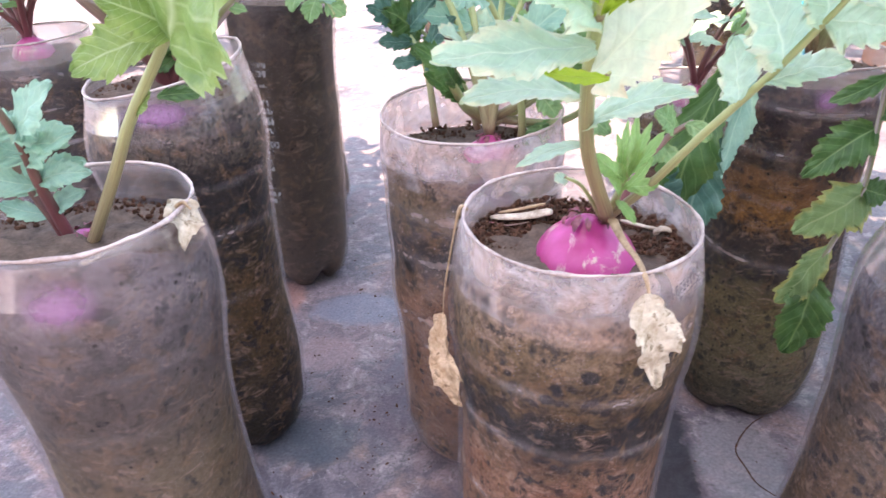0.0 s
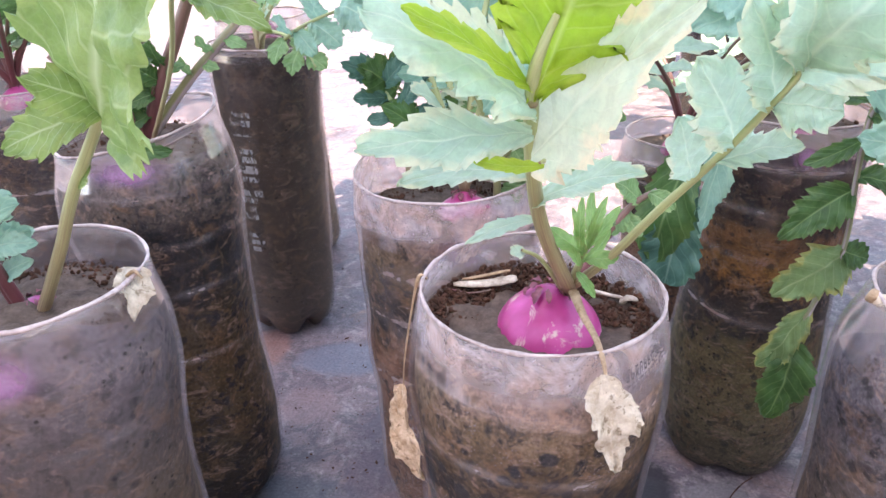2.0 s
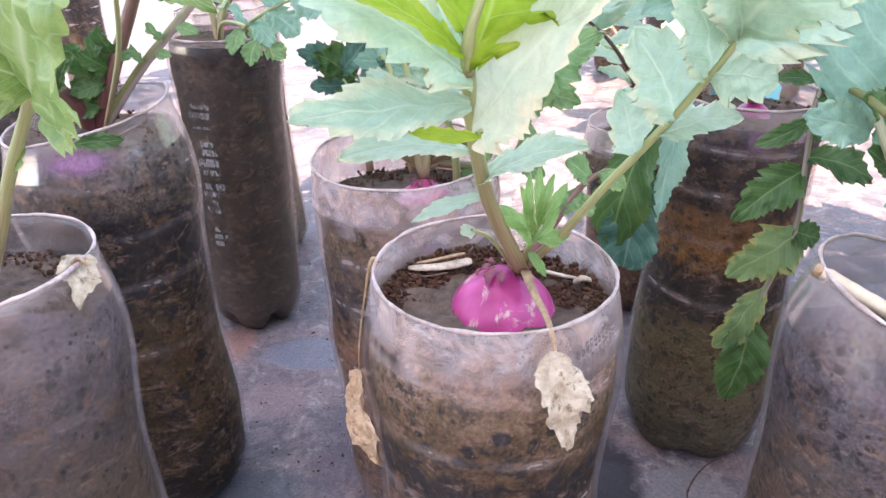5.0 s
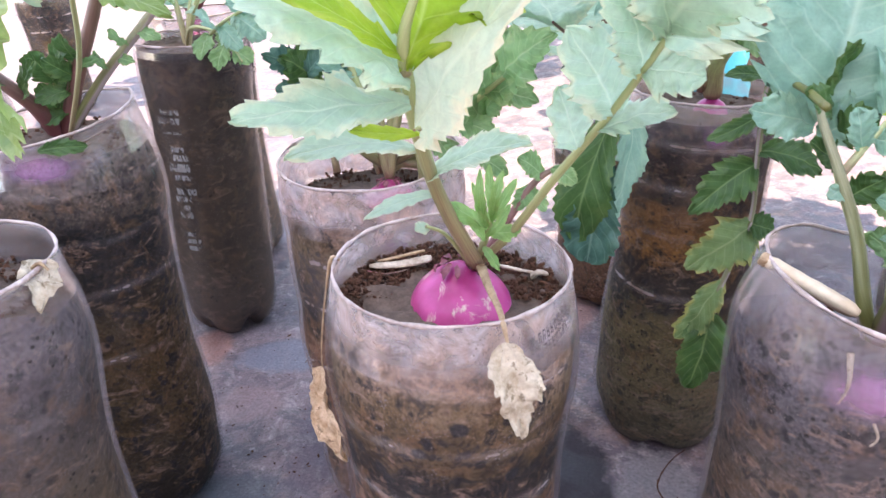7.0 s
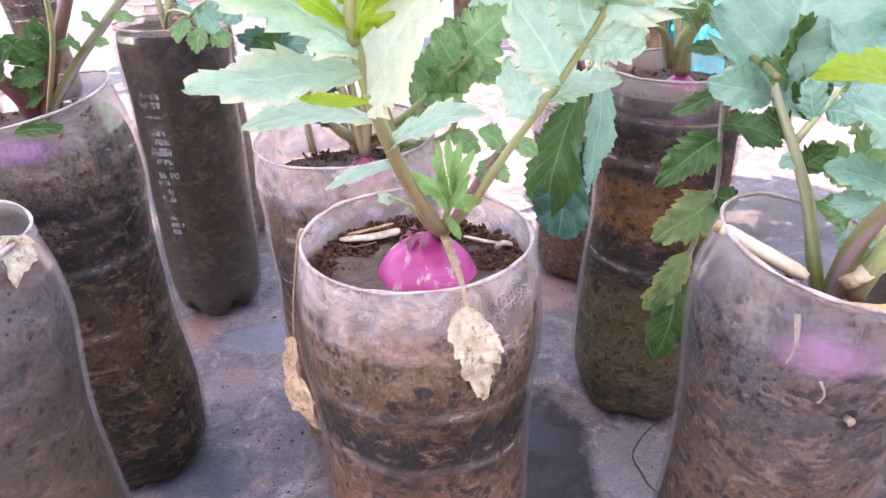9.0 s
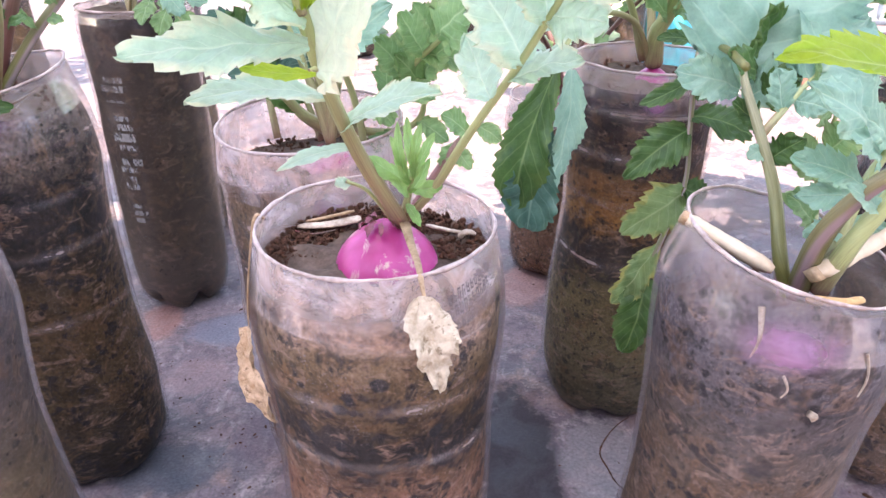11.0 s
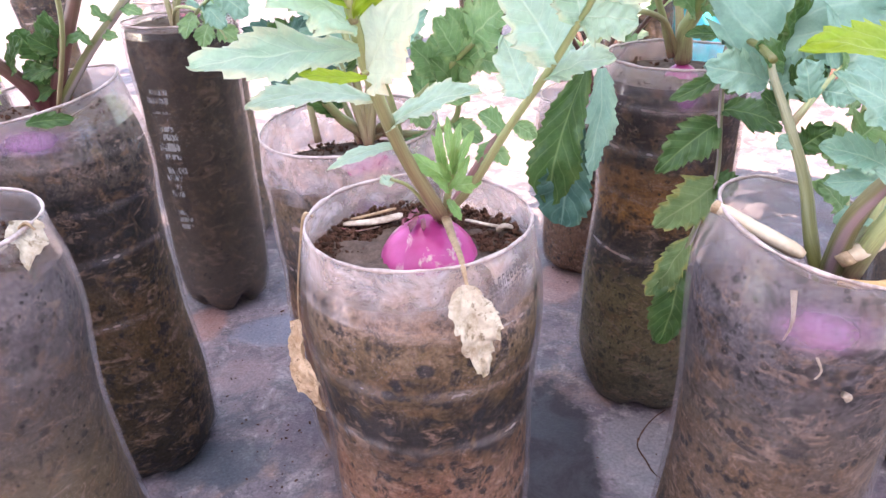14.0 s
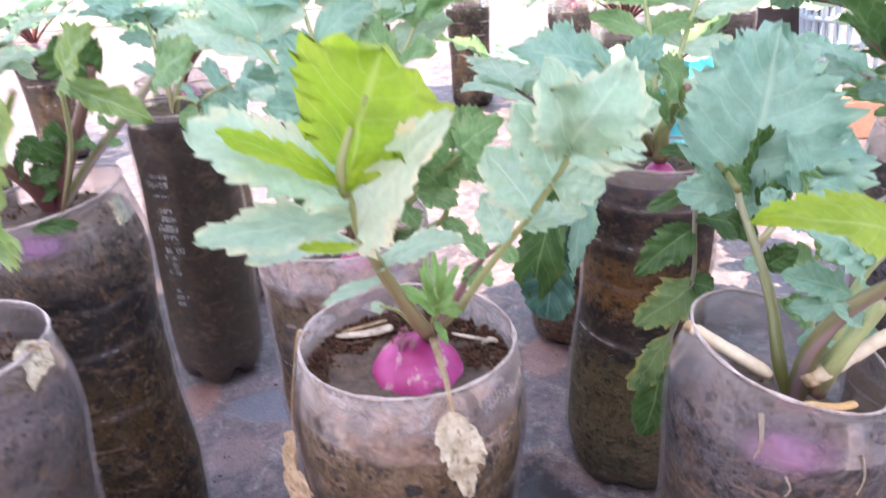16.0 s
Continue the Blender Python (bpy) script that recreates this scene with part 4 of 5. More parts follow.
hand_leaf(rc, [(0.012, -0.012, 0.253), (0.017, -0.018, 0.272), (0.019, -0.022, 0.291)], [
    ((0.015, -0.016, 0.266), (0.011, -0.028, 0.293), 0.0047, "lobe", (0.3, -0.9, 0.2)),
    ((0.016, -0.018, 0.270), (0.015, -0.030, 0.299), 0.0047, "lobe", (0, -0.9, 0.3)),
    ((0.017, -0.019, 0.273), (0.019, -0.028, 0.300), 0.0046, "lobe", (0, -0.9, 0.2)),
    ((0.017, -0.018, 0.273), (0.024, -0.030, 0.298), 0.0046, "lobe", (0, -0.9, 0.3)),
    ((0.017, -0.018, 0.274), (0.028, -0.030, 0.294), 0.0050, "lobe", (-0.3, -0.9, 0.2)),
    ((0.016, -0.020, 0.271), (0.004, -0.030, 0.288), 0.0078, "lobe", (0, -0.9, 0.3)),
    ((0.017, -0.018, 0.269), (0.029, -0.022, 0.271), 0.0076, "lobe", (0, -0.9, 0.3)),
    ((0.016, -0.018, 0.267), (0.025, -0.026, 0.284), 0.0043, "lobe", (0, -0.9, 0.3)),
    ((0.015, -0.018, 0.265), (0.008, -0.027, 0.282), 0.0040, "lobe", (0, -0.9, 0.3)),
    ((0.015, -0.016, 0.262), (0.020, -0.030, 0.258), 0.0044, "lobe", (0, -0.9, 0.3)),
], "leaf_young", 107, 0.0016, 0.001, "stalk", "cluster of young green leaflets")
hand_leaf(rc, [(0.009, -0.016, 0.254), (0.001, -0.022, 0.270), (-0.006, -0.026, 0.276)], [
    ((-0.005, -0.024, 0.274), (-0.010, -0.028, 0.276), 0.0067, "lobe", (0, -0.6, 0.8)),
], "leaf_pale", 108, 0.0009, 0.0006, "stalk", "small pale leaflet")
hand_leaf(rr, [(0.1664, -0.0202, 0.2143), (0.1620, -0.0160, 0.2310), (0.1620, -0.0020, 0.2520), (0.1590, 0.0120, 0.2710), (0.1560, 0.0340, 0.2930), (0.1670, 0.0560, 0.2960), (0.1720, 0.0620, 0.3190)], [
    ((0.1580, 0.0500, 0.2880), (0.1880, 0.0780, 0.3610), 0.0760, "ovate", (-0.05, -0.75, 0.6)),
    ((0.1600, 0.0460, 0.2820), (0.1290, 0.0400, 0.2950), 0.0230, "lobe", (0, -0.8, 0.5)),
    ((0.1610, 0.0450, 0.2800), (0.1830, 0.0400, 0.2910), 0.0240, "lobe", (0, -0.8, 0.5)),
    ((0.1600, 0.0120, 0.2690), (0.1520, 0.0060, 0.2660), 0.0090, "lobe", (0, -0.8, 0.5)),
], "leaf_teal", 109, 0.0034, 0.0009, "stalk_pale", "bluish green toothed leaf on a pale purple stalk")
hand_leaf(rr, [(0.1590, 0.0150, 0.2720), (0.1670, 0.0190, 0.2800), (0.1760, 0.0250, 0.2870), (0.1860, 0.0320, 0.2930)], [
    ((0.1820, 0.0300, 0.2910), (0.2200, 0.0600, 0.3080), 0.0420, "ovate", (0, -0.7, 0.7)),
    ((0.1740, 0.0240, 0.2850), (0.1860, 0.0180, 0.2820), 0.0150, "lobe", (0, -0.8, 0.5)),
    ((0.1690, 0.0200, 0.2810), (0.1640, 0.0220, 0.2980), 0.0150, "lobe", (0, -0.8, 0.5)),
], "leaf_teal", 110, 0.002, 0.0009, "stalk", "round bluish leaf")
hand_leaf(rr, [(0.1683, -0.0202, 0.2143), (0.1674, -0.0316, 0.2493), (0.1740, -0.0382, 0.2692), (0.1844, -0.0477, 0.2862), (0.1853, -0.0618, 0.3060)], [
    ((0.1721, -0.0665, 0.3145), (0.1173, -0.0855, 0.3287), 0.0247, "ovate", (0, -0.5, 0.85)),
], "leaf_lime", 111, 0.0045, 0.002, "stalk_olive", "glossy yellow-green leaf")
hand_leaf(rr, [(0.1740, -0.0221, 0.2219), (0.1815, -0.0184, 0.2418), (0.1881, -0.0127, 0.2550), (0.1966, -0.0070, 0.2682), (0.2070, -0.0051, 0.2805)], [
    ((0.1881, -0.0127, 0.2550), (0.1607, -0.0184, 0.2616), 0.0147, "lobe", (0, -0.7, 0.7)),
    ((0.1891, -0.0127, 0.2597), (0.1588, -0.0146, 0.2758), 0.0170, "lobe", (0, -0.7, 0.7)),
    ((0.1929, -0.0089, 0.2644), (0.1985, -0.0146, 0.2484), 0.0153, "lobe", (0, -0.7, 0.7)),
    ((0.1966, -0.0070, 0.2682), (0.1551, -0.0240, 0.3070), 0.0284, "ovate", (0, -0.7, 0.7)),
    ((0.1995, -0.0070, 0.2729), (0.1768, -0.0146, 0.2937), 0.0172, "lobe", (0, -0.7, 0.7)),
    ((0.1853, -0.0146, 0.2446), (0.1655, -0.0240, 0.2455), 0.0111, "lobe", (0, -0.7, 0.7)),
    ((0.1853, -0.0146, 0.2465), (0.2033, -0.0146, 0.2380), 0.0129, "lobe", (0, -0.7, 0.7)),
], "leaf_teal", 112, 0.003, 0.0015, "stalk", "bluish green leaf with several lobes")
hand_leaf(rr, [(0.1740, -0.0259, 0.2229), (0.1787, -0.0335, 0.2493), (0.1900, -0.0335, 0.2701)], [
    ((0.1844, -0.0335, 0.2597), (0.1655, -0.0429, 0.2758), 0.0091, "lobe", (0.0, -0.8, 0.6)),
], "leaf_teal", 113, 0.004, 0.003, "stalk", "thick green stalk")
hand_leaf(rr, [(0.1485, 0.0138, 0.3013), (0.1513, 0.0421, 0.3013), (0.154, 0.080, 0.297), (0.153, 0.086, 0.285), (0.155, 0.090, 0.254), (0.156, 0.090, 0.218), (0.143, 0.085, 0.182), (0.134, 0.080, 0.156)], [
    ((0.155, 0.090, 0.257), (0.186, 0.085, 0.247), 0.0239, "lobe", (0, -0.6, 0.8)),
    ((0.155, 0.090, 0.249), (0.121, 0.085, 0.227), 0.0219, "ovate", (0.1, -0.7, 0.6)),
    ((0.153, 0.086, 0.278), (0.126, 0.082, 0.267), 0.0114, "lobe", (0, -0.8, 0.6)),
    ((0.152, 0.086, 0.290), (0.169, 0.080, 0.284), 0.0132, "lobe", (0, -0.8, 0.6)),
    ((0.151, 0.085, 0.297), (0.131, 0.080, 0.299), 0.0090, "lobe", (0, -0.8, 0.6)),
    ((0.154, 0.090, 0.269), (0.161, 0.085, 0.269), 0.0070, "lobe", (0, -0.8, 0.6)),
    ((0.156, 0.090, 0.217), (0.168, 0.088, 0.213), 0.0160, "round", (0, -0.8, 0.6)),
], "leaf_dark", 114, 0.0017, 0.0012, "stalk_pale", "drooping dark green leaf with leaflets on a pale stalk")
hand_leaf(rr, [(0.156, 0.089, 0.218), (0.149, 0.087, 0.196), (0.136, 0.082, 0.160)], [
    ((0.156, 0.089, 0.217), (0.123, 0.082, 0.193), 0.0289, "ovate", (0.2, -0.9, 0.3)),
    ((0.145, 0.086, 0.183), (0.118, 0.078, 0.153), 0.0226, "lobe", (0.2, -0.9, 0.3)),
], "leaf_fade", 115, 0.0012, 0.001, "stalk_pale", "fading yellow-green leaflets")
hand_leaf(rr, [(0.139, 0.083, 0.169), (0.135, 0.080, 0.152), (0.132, 0.078, 0.138)], [
    ((0.136, 0.082, 0.166), (0.128, 0.074, 0.120), 0.0273, "round", (0, -0.95, 0.2)),
], "leaf_dark", 116, 0.001, 0.0008, "stalk_pale", "dark green hanging leaf tip")
hand_leaf(rbp, [(0.158, 0.190, 0.261), (0.141, 0.170, 0.291), (0.114, 0.150, 0.300), (0.096, 0.130, 0.289), (0.088, 0.125, 0.270), (0.081, 0.122, 0.232)], [
    ((0.090, 0.127, 0.284), (0.069, 0.117, 0.196), 0.0300, "spoon", (-0.35, -0.9, 0.2)),
], "leaf_dark", 117, 0.002, 0.001, "stalk", "large dark green leaf hanging down")
hand_leaf(rbp, [(0.084, 0.122, 0.232), (0.081, 0.120, 0.222), (0.080, 0.120, 0.215)], [
    ((0.089, 0.122, 0.243), (0.072, 0.116, 0.183), 0.0342, "spoon", (-0.3, -0.9, 0.2)),
], "leaf_deep", 118, 0.0012, 0.0008, "stalk", "broad dark bluish leaf with a round tip")
hand_leaf(rbp, [(0.091, 0.128, 0.275), (0.087, 0.126, 0.253), (0.082, 0.124, 0.224)], [
    ((0.096, 0.130, 0.274), (0.084, 0.124, 0.190), 0.0255, "ovate", (0.6, -0.7, 0.3)),
], "leaf_teal", 119, 0.001, 0.0008, "stalk", "bluish hanging leaf")
hand_leaf(rbp, [(0.160, 0.190, 0.261), (0.158, 0.180, 0.282), (0.162, 0.170, 0.296), (0.164, 0.150, 0.317)], [
    ((0.161, 0.170, 0.293), (0.136, 0.150, 0.313), 0.0203, "lobe", (0.0, -0.8, 0.6)),
    ((0.164, 0.170, 0.300), (0.178, 0.150, 0.292), 0.0206, "lobe", (0.0, -0.8, 0.6)),
    ((0.163, 0.160, 0.307), (0.138, 0.130, 0.337), 0.0292, "ovate", (0.0, -0.8, 0.6)),
], "leaf", 120, 0.006, 0.003, "stalk", "leaf on a thick green stalk")
hand_leaf(rbp, [(0.153, 0.190, 0.264), (0.136, 0.170, 0.306), (0.105, 0.130, 0.343)], [
    ((0.116, 0.140, 0.328), (0.056, 0.100, 0.357), 0.0405, "ovate", (0.0, -0.8, 0.6)),
    ((0.108, 0.130, 0.337), (0.073, 0.100, 0.327), 0.0279, "lobe", (0.0, -0.8, 0.6)),
    ((0.125, 0.150, 0.322), (0.145, 0.130, 0.349), 0.0267, "lobe", (0.0, -0.8, 0.6)),
], "leaf_teal", 121, 0.003, 0.001, "stalk", "bluish green leaf")
hand_leaf(mbp, [(-0.048, 0.155, 0.237), (-0.059, 0.145, 0.250), (-0.064, 0.120, 0.271), (-0.071, 0.100, 0.286)], [
    ((-0.061, 0.120, 0.269), (-0.079, 0.090, 0.299), 0.0181, "lobe", (0.0, -0.8, 0.6)),
    ((-0.061, 0.140, 0.255), (-0.079, 0.120, 0.275), 0.0129, "lobe", (0.0, -0.8, 0.6)),
], "leaf_dark", 122, 0.0042, 0.0015, "stalk", "dark green leaf on a thick brown stalk")
hand_leaf(mbp, [(-0.042, 0.155, 0.237), (-0.017, 0.140, 0.256), (0.010, 0.120, 0.282), (0.030, 0.100, 0.302)], [
    ((0.003, 0.125, 0.275), (-0.007, 0.100, 0.302), 0.0207, "lobe", (0.0, -0.8, 0.6)),
    ((-0.001, 0.125, 0.272), (0.021, 0.110, 0.265), 0.0181, "lobe", (0.0, -0.8, 0.6)),
    ((0.017, 0.115, 0.289), (0.009, 0.090, 0.316), 0.0199, "lobe", (0.0, -0.8, 0.6)),
    ((0.018, 0.115, 0.290), (0.043, 0.100, 0.285), 0.0191, "lobe", (0.0, -0.8, 0.6)),
    ((0.027, 0.100, 0.300), (0.050, 0.080, 0.325), 0.0300, "ovate", (0.0, -0.8, 0.6)),
    ((-0.013, 0.135, 0.260), (-0.004, 0.130, 0.246), 0.0159, "lobe", (0.0, -0.8, 0.6)),
], "leaf", 123, 0.003, 0.0012, "stalk", "green leaf with narrow toothed lobes")
hand_leaf(mbp, [(-0.039, 0.155, 0.237), (-0.007, 0.150, 0.235), (0.012, 0.140, 0.247), (0.016, 0.130, 0.270)], [
    ((-0.003, 0.150, 0.236), (-0.021, 0.140, 0.221), 0.0166, "lobe", (0.0, -0.8, 0.6)),
    ((0.010, 0.140, 0.244), (0.028, 0.130, 0.236), 0.0160, "lobe", (0.0, -0.8, 0.6)),
    ((0.015, 0.130, 0.263), (0.002, 0.110, 0.291), 0.0212, "lobe", (0.0, -0.8, 0.6)),
    ((0.016, 0.130, 0.270), (0.033, 0.100, 0.299), 0.0237, "lobe", (0.0, -0.8, 0.6)),
], "leaf", 124, 0.003, 0.0012, "stalk", "green leaf")
hand_leaf(mbp, [(-0.027, 0.155, 0.195), (-0.024, 0.140, 0.244), (-0.030, 0.120, 0.289), (-0.049, 0.100, 0.336)], [
    ((-0.041, 0.110, 0.317), (-0.071, 0.080, 0.339), 0.0363, "lobe", (0.0, -0.8, 0.6)),
    ((-0.044, 0.100, 0.329), (-0.056, 0.080, 0.374), 0.0382, "ovate", (0.0, -0.8, 0.6)),
    ((-0.030, 0.120, 0.289), (0.005, 0.100, 0.316), 0.0250, "lobe", (0.0, -0.8, 0.6)),
], "leaf_teal", 125, 0.003, 0.0012, "stalk", "bluish green leaf")
hand_leaf(mbp, [(-0.047, 0.150, 0.232), (-0.018, 0.160, 0.246), (0.009, 0.170, 0.267), (0.024, 0.170, 0.290)], [
    ((-0.007, 0.165, 0.254), (-0.007, 0.150, 0.283), 0.0170, "lobe", (0.0, -0.8, 0.6)),
    ((-0.003, 0.165, 0.258), (0.022, 0.150, 0.257), 0.0157, "lobe", (0.0, -0.8, 0.6)),
    ((0.009, 0.170, 0.267), (0.001, 0.150, 0.296), 0.0190, "lobe", (0.0, -0.8, 0.6)),
    ((0.012, 0.170, 0.270), (0.037, 0.150, 0.280), 0.0190, "lobe", (0.0, -0.8, 0.6)),
    ((0.022, 0.170, 0.287), (0.042, 0.150, 0.312), 0.0302, "ovate", (0.0, -0.8, 0.6)),
    ((0.020, 0.170, 0.284), (0.012, 0.150, 0.311), 0.0202, "lobe", (0.0, -0.8, 0.6)),
], "leaf", 126, 0.0022, 0.001, "stalk", "green leaf with narrow toothed lobes")
hand_leaf(mbp, [(-0.052, 0.155, 0.230), (-0.060, 0.160, 0.256), (-0.074, 0.170, 0.275), (-0.088, 0.180, 0.288)], [
    ((-0.060, 0.160, 0.256), (-0.072, 0.150, 0.263), 0.0160, "lobe", (0.0, -0.8, 0.6)),
    ((-0.067, 0.165, 0.267), (-0.047, 0.150, 0.286), 0.0172, "lobe", (0.0, -0.8, 0.6)),
    ((-0.074, 0.170, 0.275), (-0.092, 0.160, 0.279), 0.0198, "lobe", (0.0, -0.8, 0.6)),
    ((-0.087, 0.180, 0.286), (-0.109, 0.170, 0.302), 0.0326, "ovate", (0.0, -0.8, 0.6)),
], "leaf_dark", 127, 0.0022, 0.001, "stalk", "dark green leaf")
hand_leaf(rr, [(0.1655, -0.0146, 0.2172), (0.1664, 0.0043, 0.2446), (0.1664, 0.0327, 0.2673), (0.175, 0.070, 0.288)], [
    ((0.1683, 0.0232, 0.2578), (0.1768, 0.0138, 0.2711), 0.0166, "lobe", (0.0, -0.8, 0.6)),
    ((0.1664, 0.0327, 0.2701), (0.1485, 0.0232, 0.2843), 0.0138, "lobe", (0.0, -0.8, 0.6)),
    ((0.1674, 0.0421, 0.2796), (0.1787, 0.0327, 0.2918), 0.0200, "lobe", (0.0, -0.8, 0.6)),
    ((0.1674, 0.0478, 0.2890), (0.1475, 0.0327, 0.3032), 0.0168, "lobe", (0.0, -0.8, 0.6)),
    ((0.175, 0.070, 0.288), (0.1664, 0.0421, 0.3211), 0.0314, "ovate", (0.0, -0.8, 0.6)),
], "leaf_dark", 128, 0.0022, 0.001, "stalk", "green leaf with pointed leaflets")
hand_leaf(rr, [(0.1740, -0.0146, 0.2172), (0.1881, 0.0138, 0.2333), (0.1957, 0.0327, 0.2521), (0.2033, 0.0421, 0.2748)], [
    ((0.1881, 0.0138, 0.2333), (0.1692, 0.0043, 0.2503), 0.0168, "lobe", (0.0, -0.8, 0.6)),
    ((0.1919, 0.0232, 0.2399), (0.2014, 0.0138, 0.2493), 0.0175, "lobe", (0.0, -0.8, 0.6)),
    ((0.1966, 0.0327, 0.2493), (0.1730, 0.0232, 0.2654), 0.0203, "lobe", (0.0, -0.8, 0.6)),
    ((0.1966, 0.0327, 0.2578), (0.2042, 0.0232, 0.2711), 0.0205, "lobe", (0.0, -0.8, 0.6)),
    ((0.2023, 0.0421, 0.2729), (0.1844, 0.0327, 0.3013), 0.0350, "ovate", (0.0, -0.8, 0.6)),
], "leaf", 129, 0.0022, 0.001, "stalk", "green leaf with broad leaflets")
hand_leaf(mbp, [(-0.078, 0.150, 0.234), (-0.083, 0.160, 0.267), (-0.091, 0.170, 0.282), (-0.102, 0.180, 0.294)], [
    ((-0.084, 0.160, 0.270), (-0.046, 0.150, 0.280), 0.0165, "lobe", (0.0, -0.8, 0.6)),
    ((-0.087, 0.165, 0.276), (-0.062, 0.150, 0.299), 0.0152, "lobe", (0.0, -0.8, 0.6)),
    ((-0.091, 0.170, 0.282), (-0.111, 0.160, 0.286), 0.0136, "lobe", (0.0, -0.8, 0.6)),
    ((-0.095, 0.175, 0.288), (-0.076, 0.165, 0.310), 0.0170, "lobe", (0.0, -0.8, 0.6)),
    ((-0.100, 0.180, 0.293), (-0.119, 0.170, 0.306), 0.0194, "ovate", (0.0, -0.8, 0.6)),
    ((-0.085, 0.163, 0.273), (-0.103, 0.155, 0.273), 0.0115, "lobe", (0.0, -0.8, 0.6)),
], "leaf_deep", 130, 0.0024, 0.001, "stalk", "dark bluish leaf with many lobes")
hand_leaf(bkp, [(-0.224, 0.330, 0.282), (-0.191, 0.290, 0.304), (-0.159, 0.250, 0.319), (-0.129, 0.220, 0.330)], [
    ((-0.191, 0.290, 0.304), (-0.190, 0.270, 0.321), 0.0194, "lobe", (0.0, -0.8, 0.6)),
    ((-0.183, 0.280, 0.308), (-0.165, 0.270, 0.293), 0.0191, "lobe", (0.0, -0.8, 0.6)),
    ((-0.159, 0.250, 0.319), (-0.138, 0.240, 0.302), 0.0243, "lobe", (0.0, -0.8, 0.6)),
    ((-0.155, 0.250, 0.320), (-0.152, 0.230, 0.345), 0.0240, "lobe", (0.0, -0.8, 0.6)),
    ((-0.131, 0.220, 0.331), (-0.096, 0.200, 0.321), 0.0296, "ovate", (0.0, -0.8, 0.6)),
], "leaf_teal", 131, 0.0018, 0.001, "stalk", "pale bluish leaf reaching over the rim")
hand_leaf(ltp, [(-0.246, 0.150, 0.265), (-0.225, 0.145, 0.301), (-0.202, 0.140, 0.336), (-0.184, 0.130, 0.360)], [
    ((-0.225, 0.145, 0.301), (-0.232, 0.130, 0.318), 0.0150, "lobe", (0.0, -0.8, 0.6)),
    ((-0.229, 0.146, 0.295), (-0.245, 0.130, 0.293), 0.0152, "lobe", (0.0, -0.8, 0.6)),
    ((-0.235, 0.147, 0.284), (-0.250, 0.140, 0.277), 0.0117, "lobe", (0.0, -0.8, 0.6)),
    ((-0.220, 0.145, 0.311), (-0.218, 0.130, 0.330), 0.0148, "lobe", (0.0, -0.8, 0.6)),
    ((-0.220, 0.143, 0.308), (-0.198, 0.130, 0.316), 0.0088, "lobe", (0.0, -0.8, 0.6)),
    ((-0.188, 0.132, 0.354), (-0.195, 0.120, 0.378), 0.0419, "lobe", (0.0, -0.8, 0.6)),
], "leaf_dark", 132, 0.0046, 0.003, "stalk_red", "green leaf on a dark red stalk")
hand_leaf(ltp, [(-0.242, 0.150, 0.268), (-0.209, 0.145, 0.301), (-0.177, 0.140, 0.328), (-0.147, 0.130, 0.352)], [
    ((-0.204, 0.144, 0.305), (-0.203, 0.135, 0.319), 0.0081, "lobe", (0.0, -0.8, 0.6)),
    ((-0.196, 0.143, 0.312), (-0.181, 0.135, 0.312), 0.0079, "lobe", (0.0, -0.8, 0.6)),
    ((-0.188, 0.142, 0.319), (-0.188, 0.130, 0.331), 0.0093, "lobe", (0.0, -0.8, 0.6)),
    ((-0.177, 0.140, 0.328), (-0.161, 0.130, 0.324), 0.0091, "lobe", (0.0, -0.8, 0.6)),
    ((-0.150, 0.130, 0.349), (-0.109, 0.100, 0.368), 0.0353, "lobe", (0.0, -0.8, 0.6)),
], "leaf", 133, 0.0034, 0.0024, "stalk_pale", "green leaf on a pale purple stalk")
hand_leaf(ltp, [(-0.249, 0.150, 0.266), (-0.251, 0.140, 0.286), (-0.259, 0.130, 0.304), (-0.273, 0.120, 0.326)], [
    ((-0.254, 0.135, 0.296), (-0.234, 0.125, 0.316), 0.0189, "lobe", (0.0, -0.8, 0.6)),
    ((-0.261, 0.130, 0.306), (-0.244, 0.110, 0.332), 0.0261, "lobe", (0.0, -0.8, 0.6)),
], "leaf_dark", 134, 0.0055, 0.003, "stalk_red", "leaf on a thick red-brown stalk")
hand_leaf(ltp, [(-0.246, 0.152, 0.267), (-0.243, 0.150, 0.288), (-0.242, 0.150, 0.305)], [
    ((-0.244, 0.150, 0.281), (-0.250, 0.145, 0.300), 0.0157, "lobe", (0.0, -0.8, 0.6)),
    ((-0.243, 0.150, 0.288), (-0.225, 0.145, 0.307), 0.0154, "lobe", (0.0, -0.8, 0.6)),
    ((-0.242, 0.150, 0.298), (-0.245, 0.140, 0.320), 0.0193, "lobe", (0.0, -0.8, 0.6)),
    ((-0.242, 0.150, 0.301), (-0.222, 0.140, 0.325), 0.0175, "lobe", (0.0, -0.8, 0.6)),
], "leaf_dark", 135, 0.0016, 0.001, "stalk", "young green leaflets")
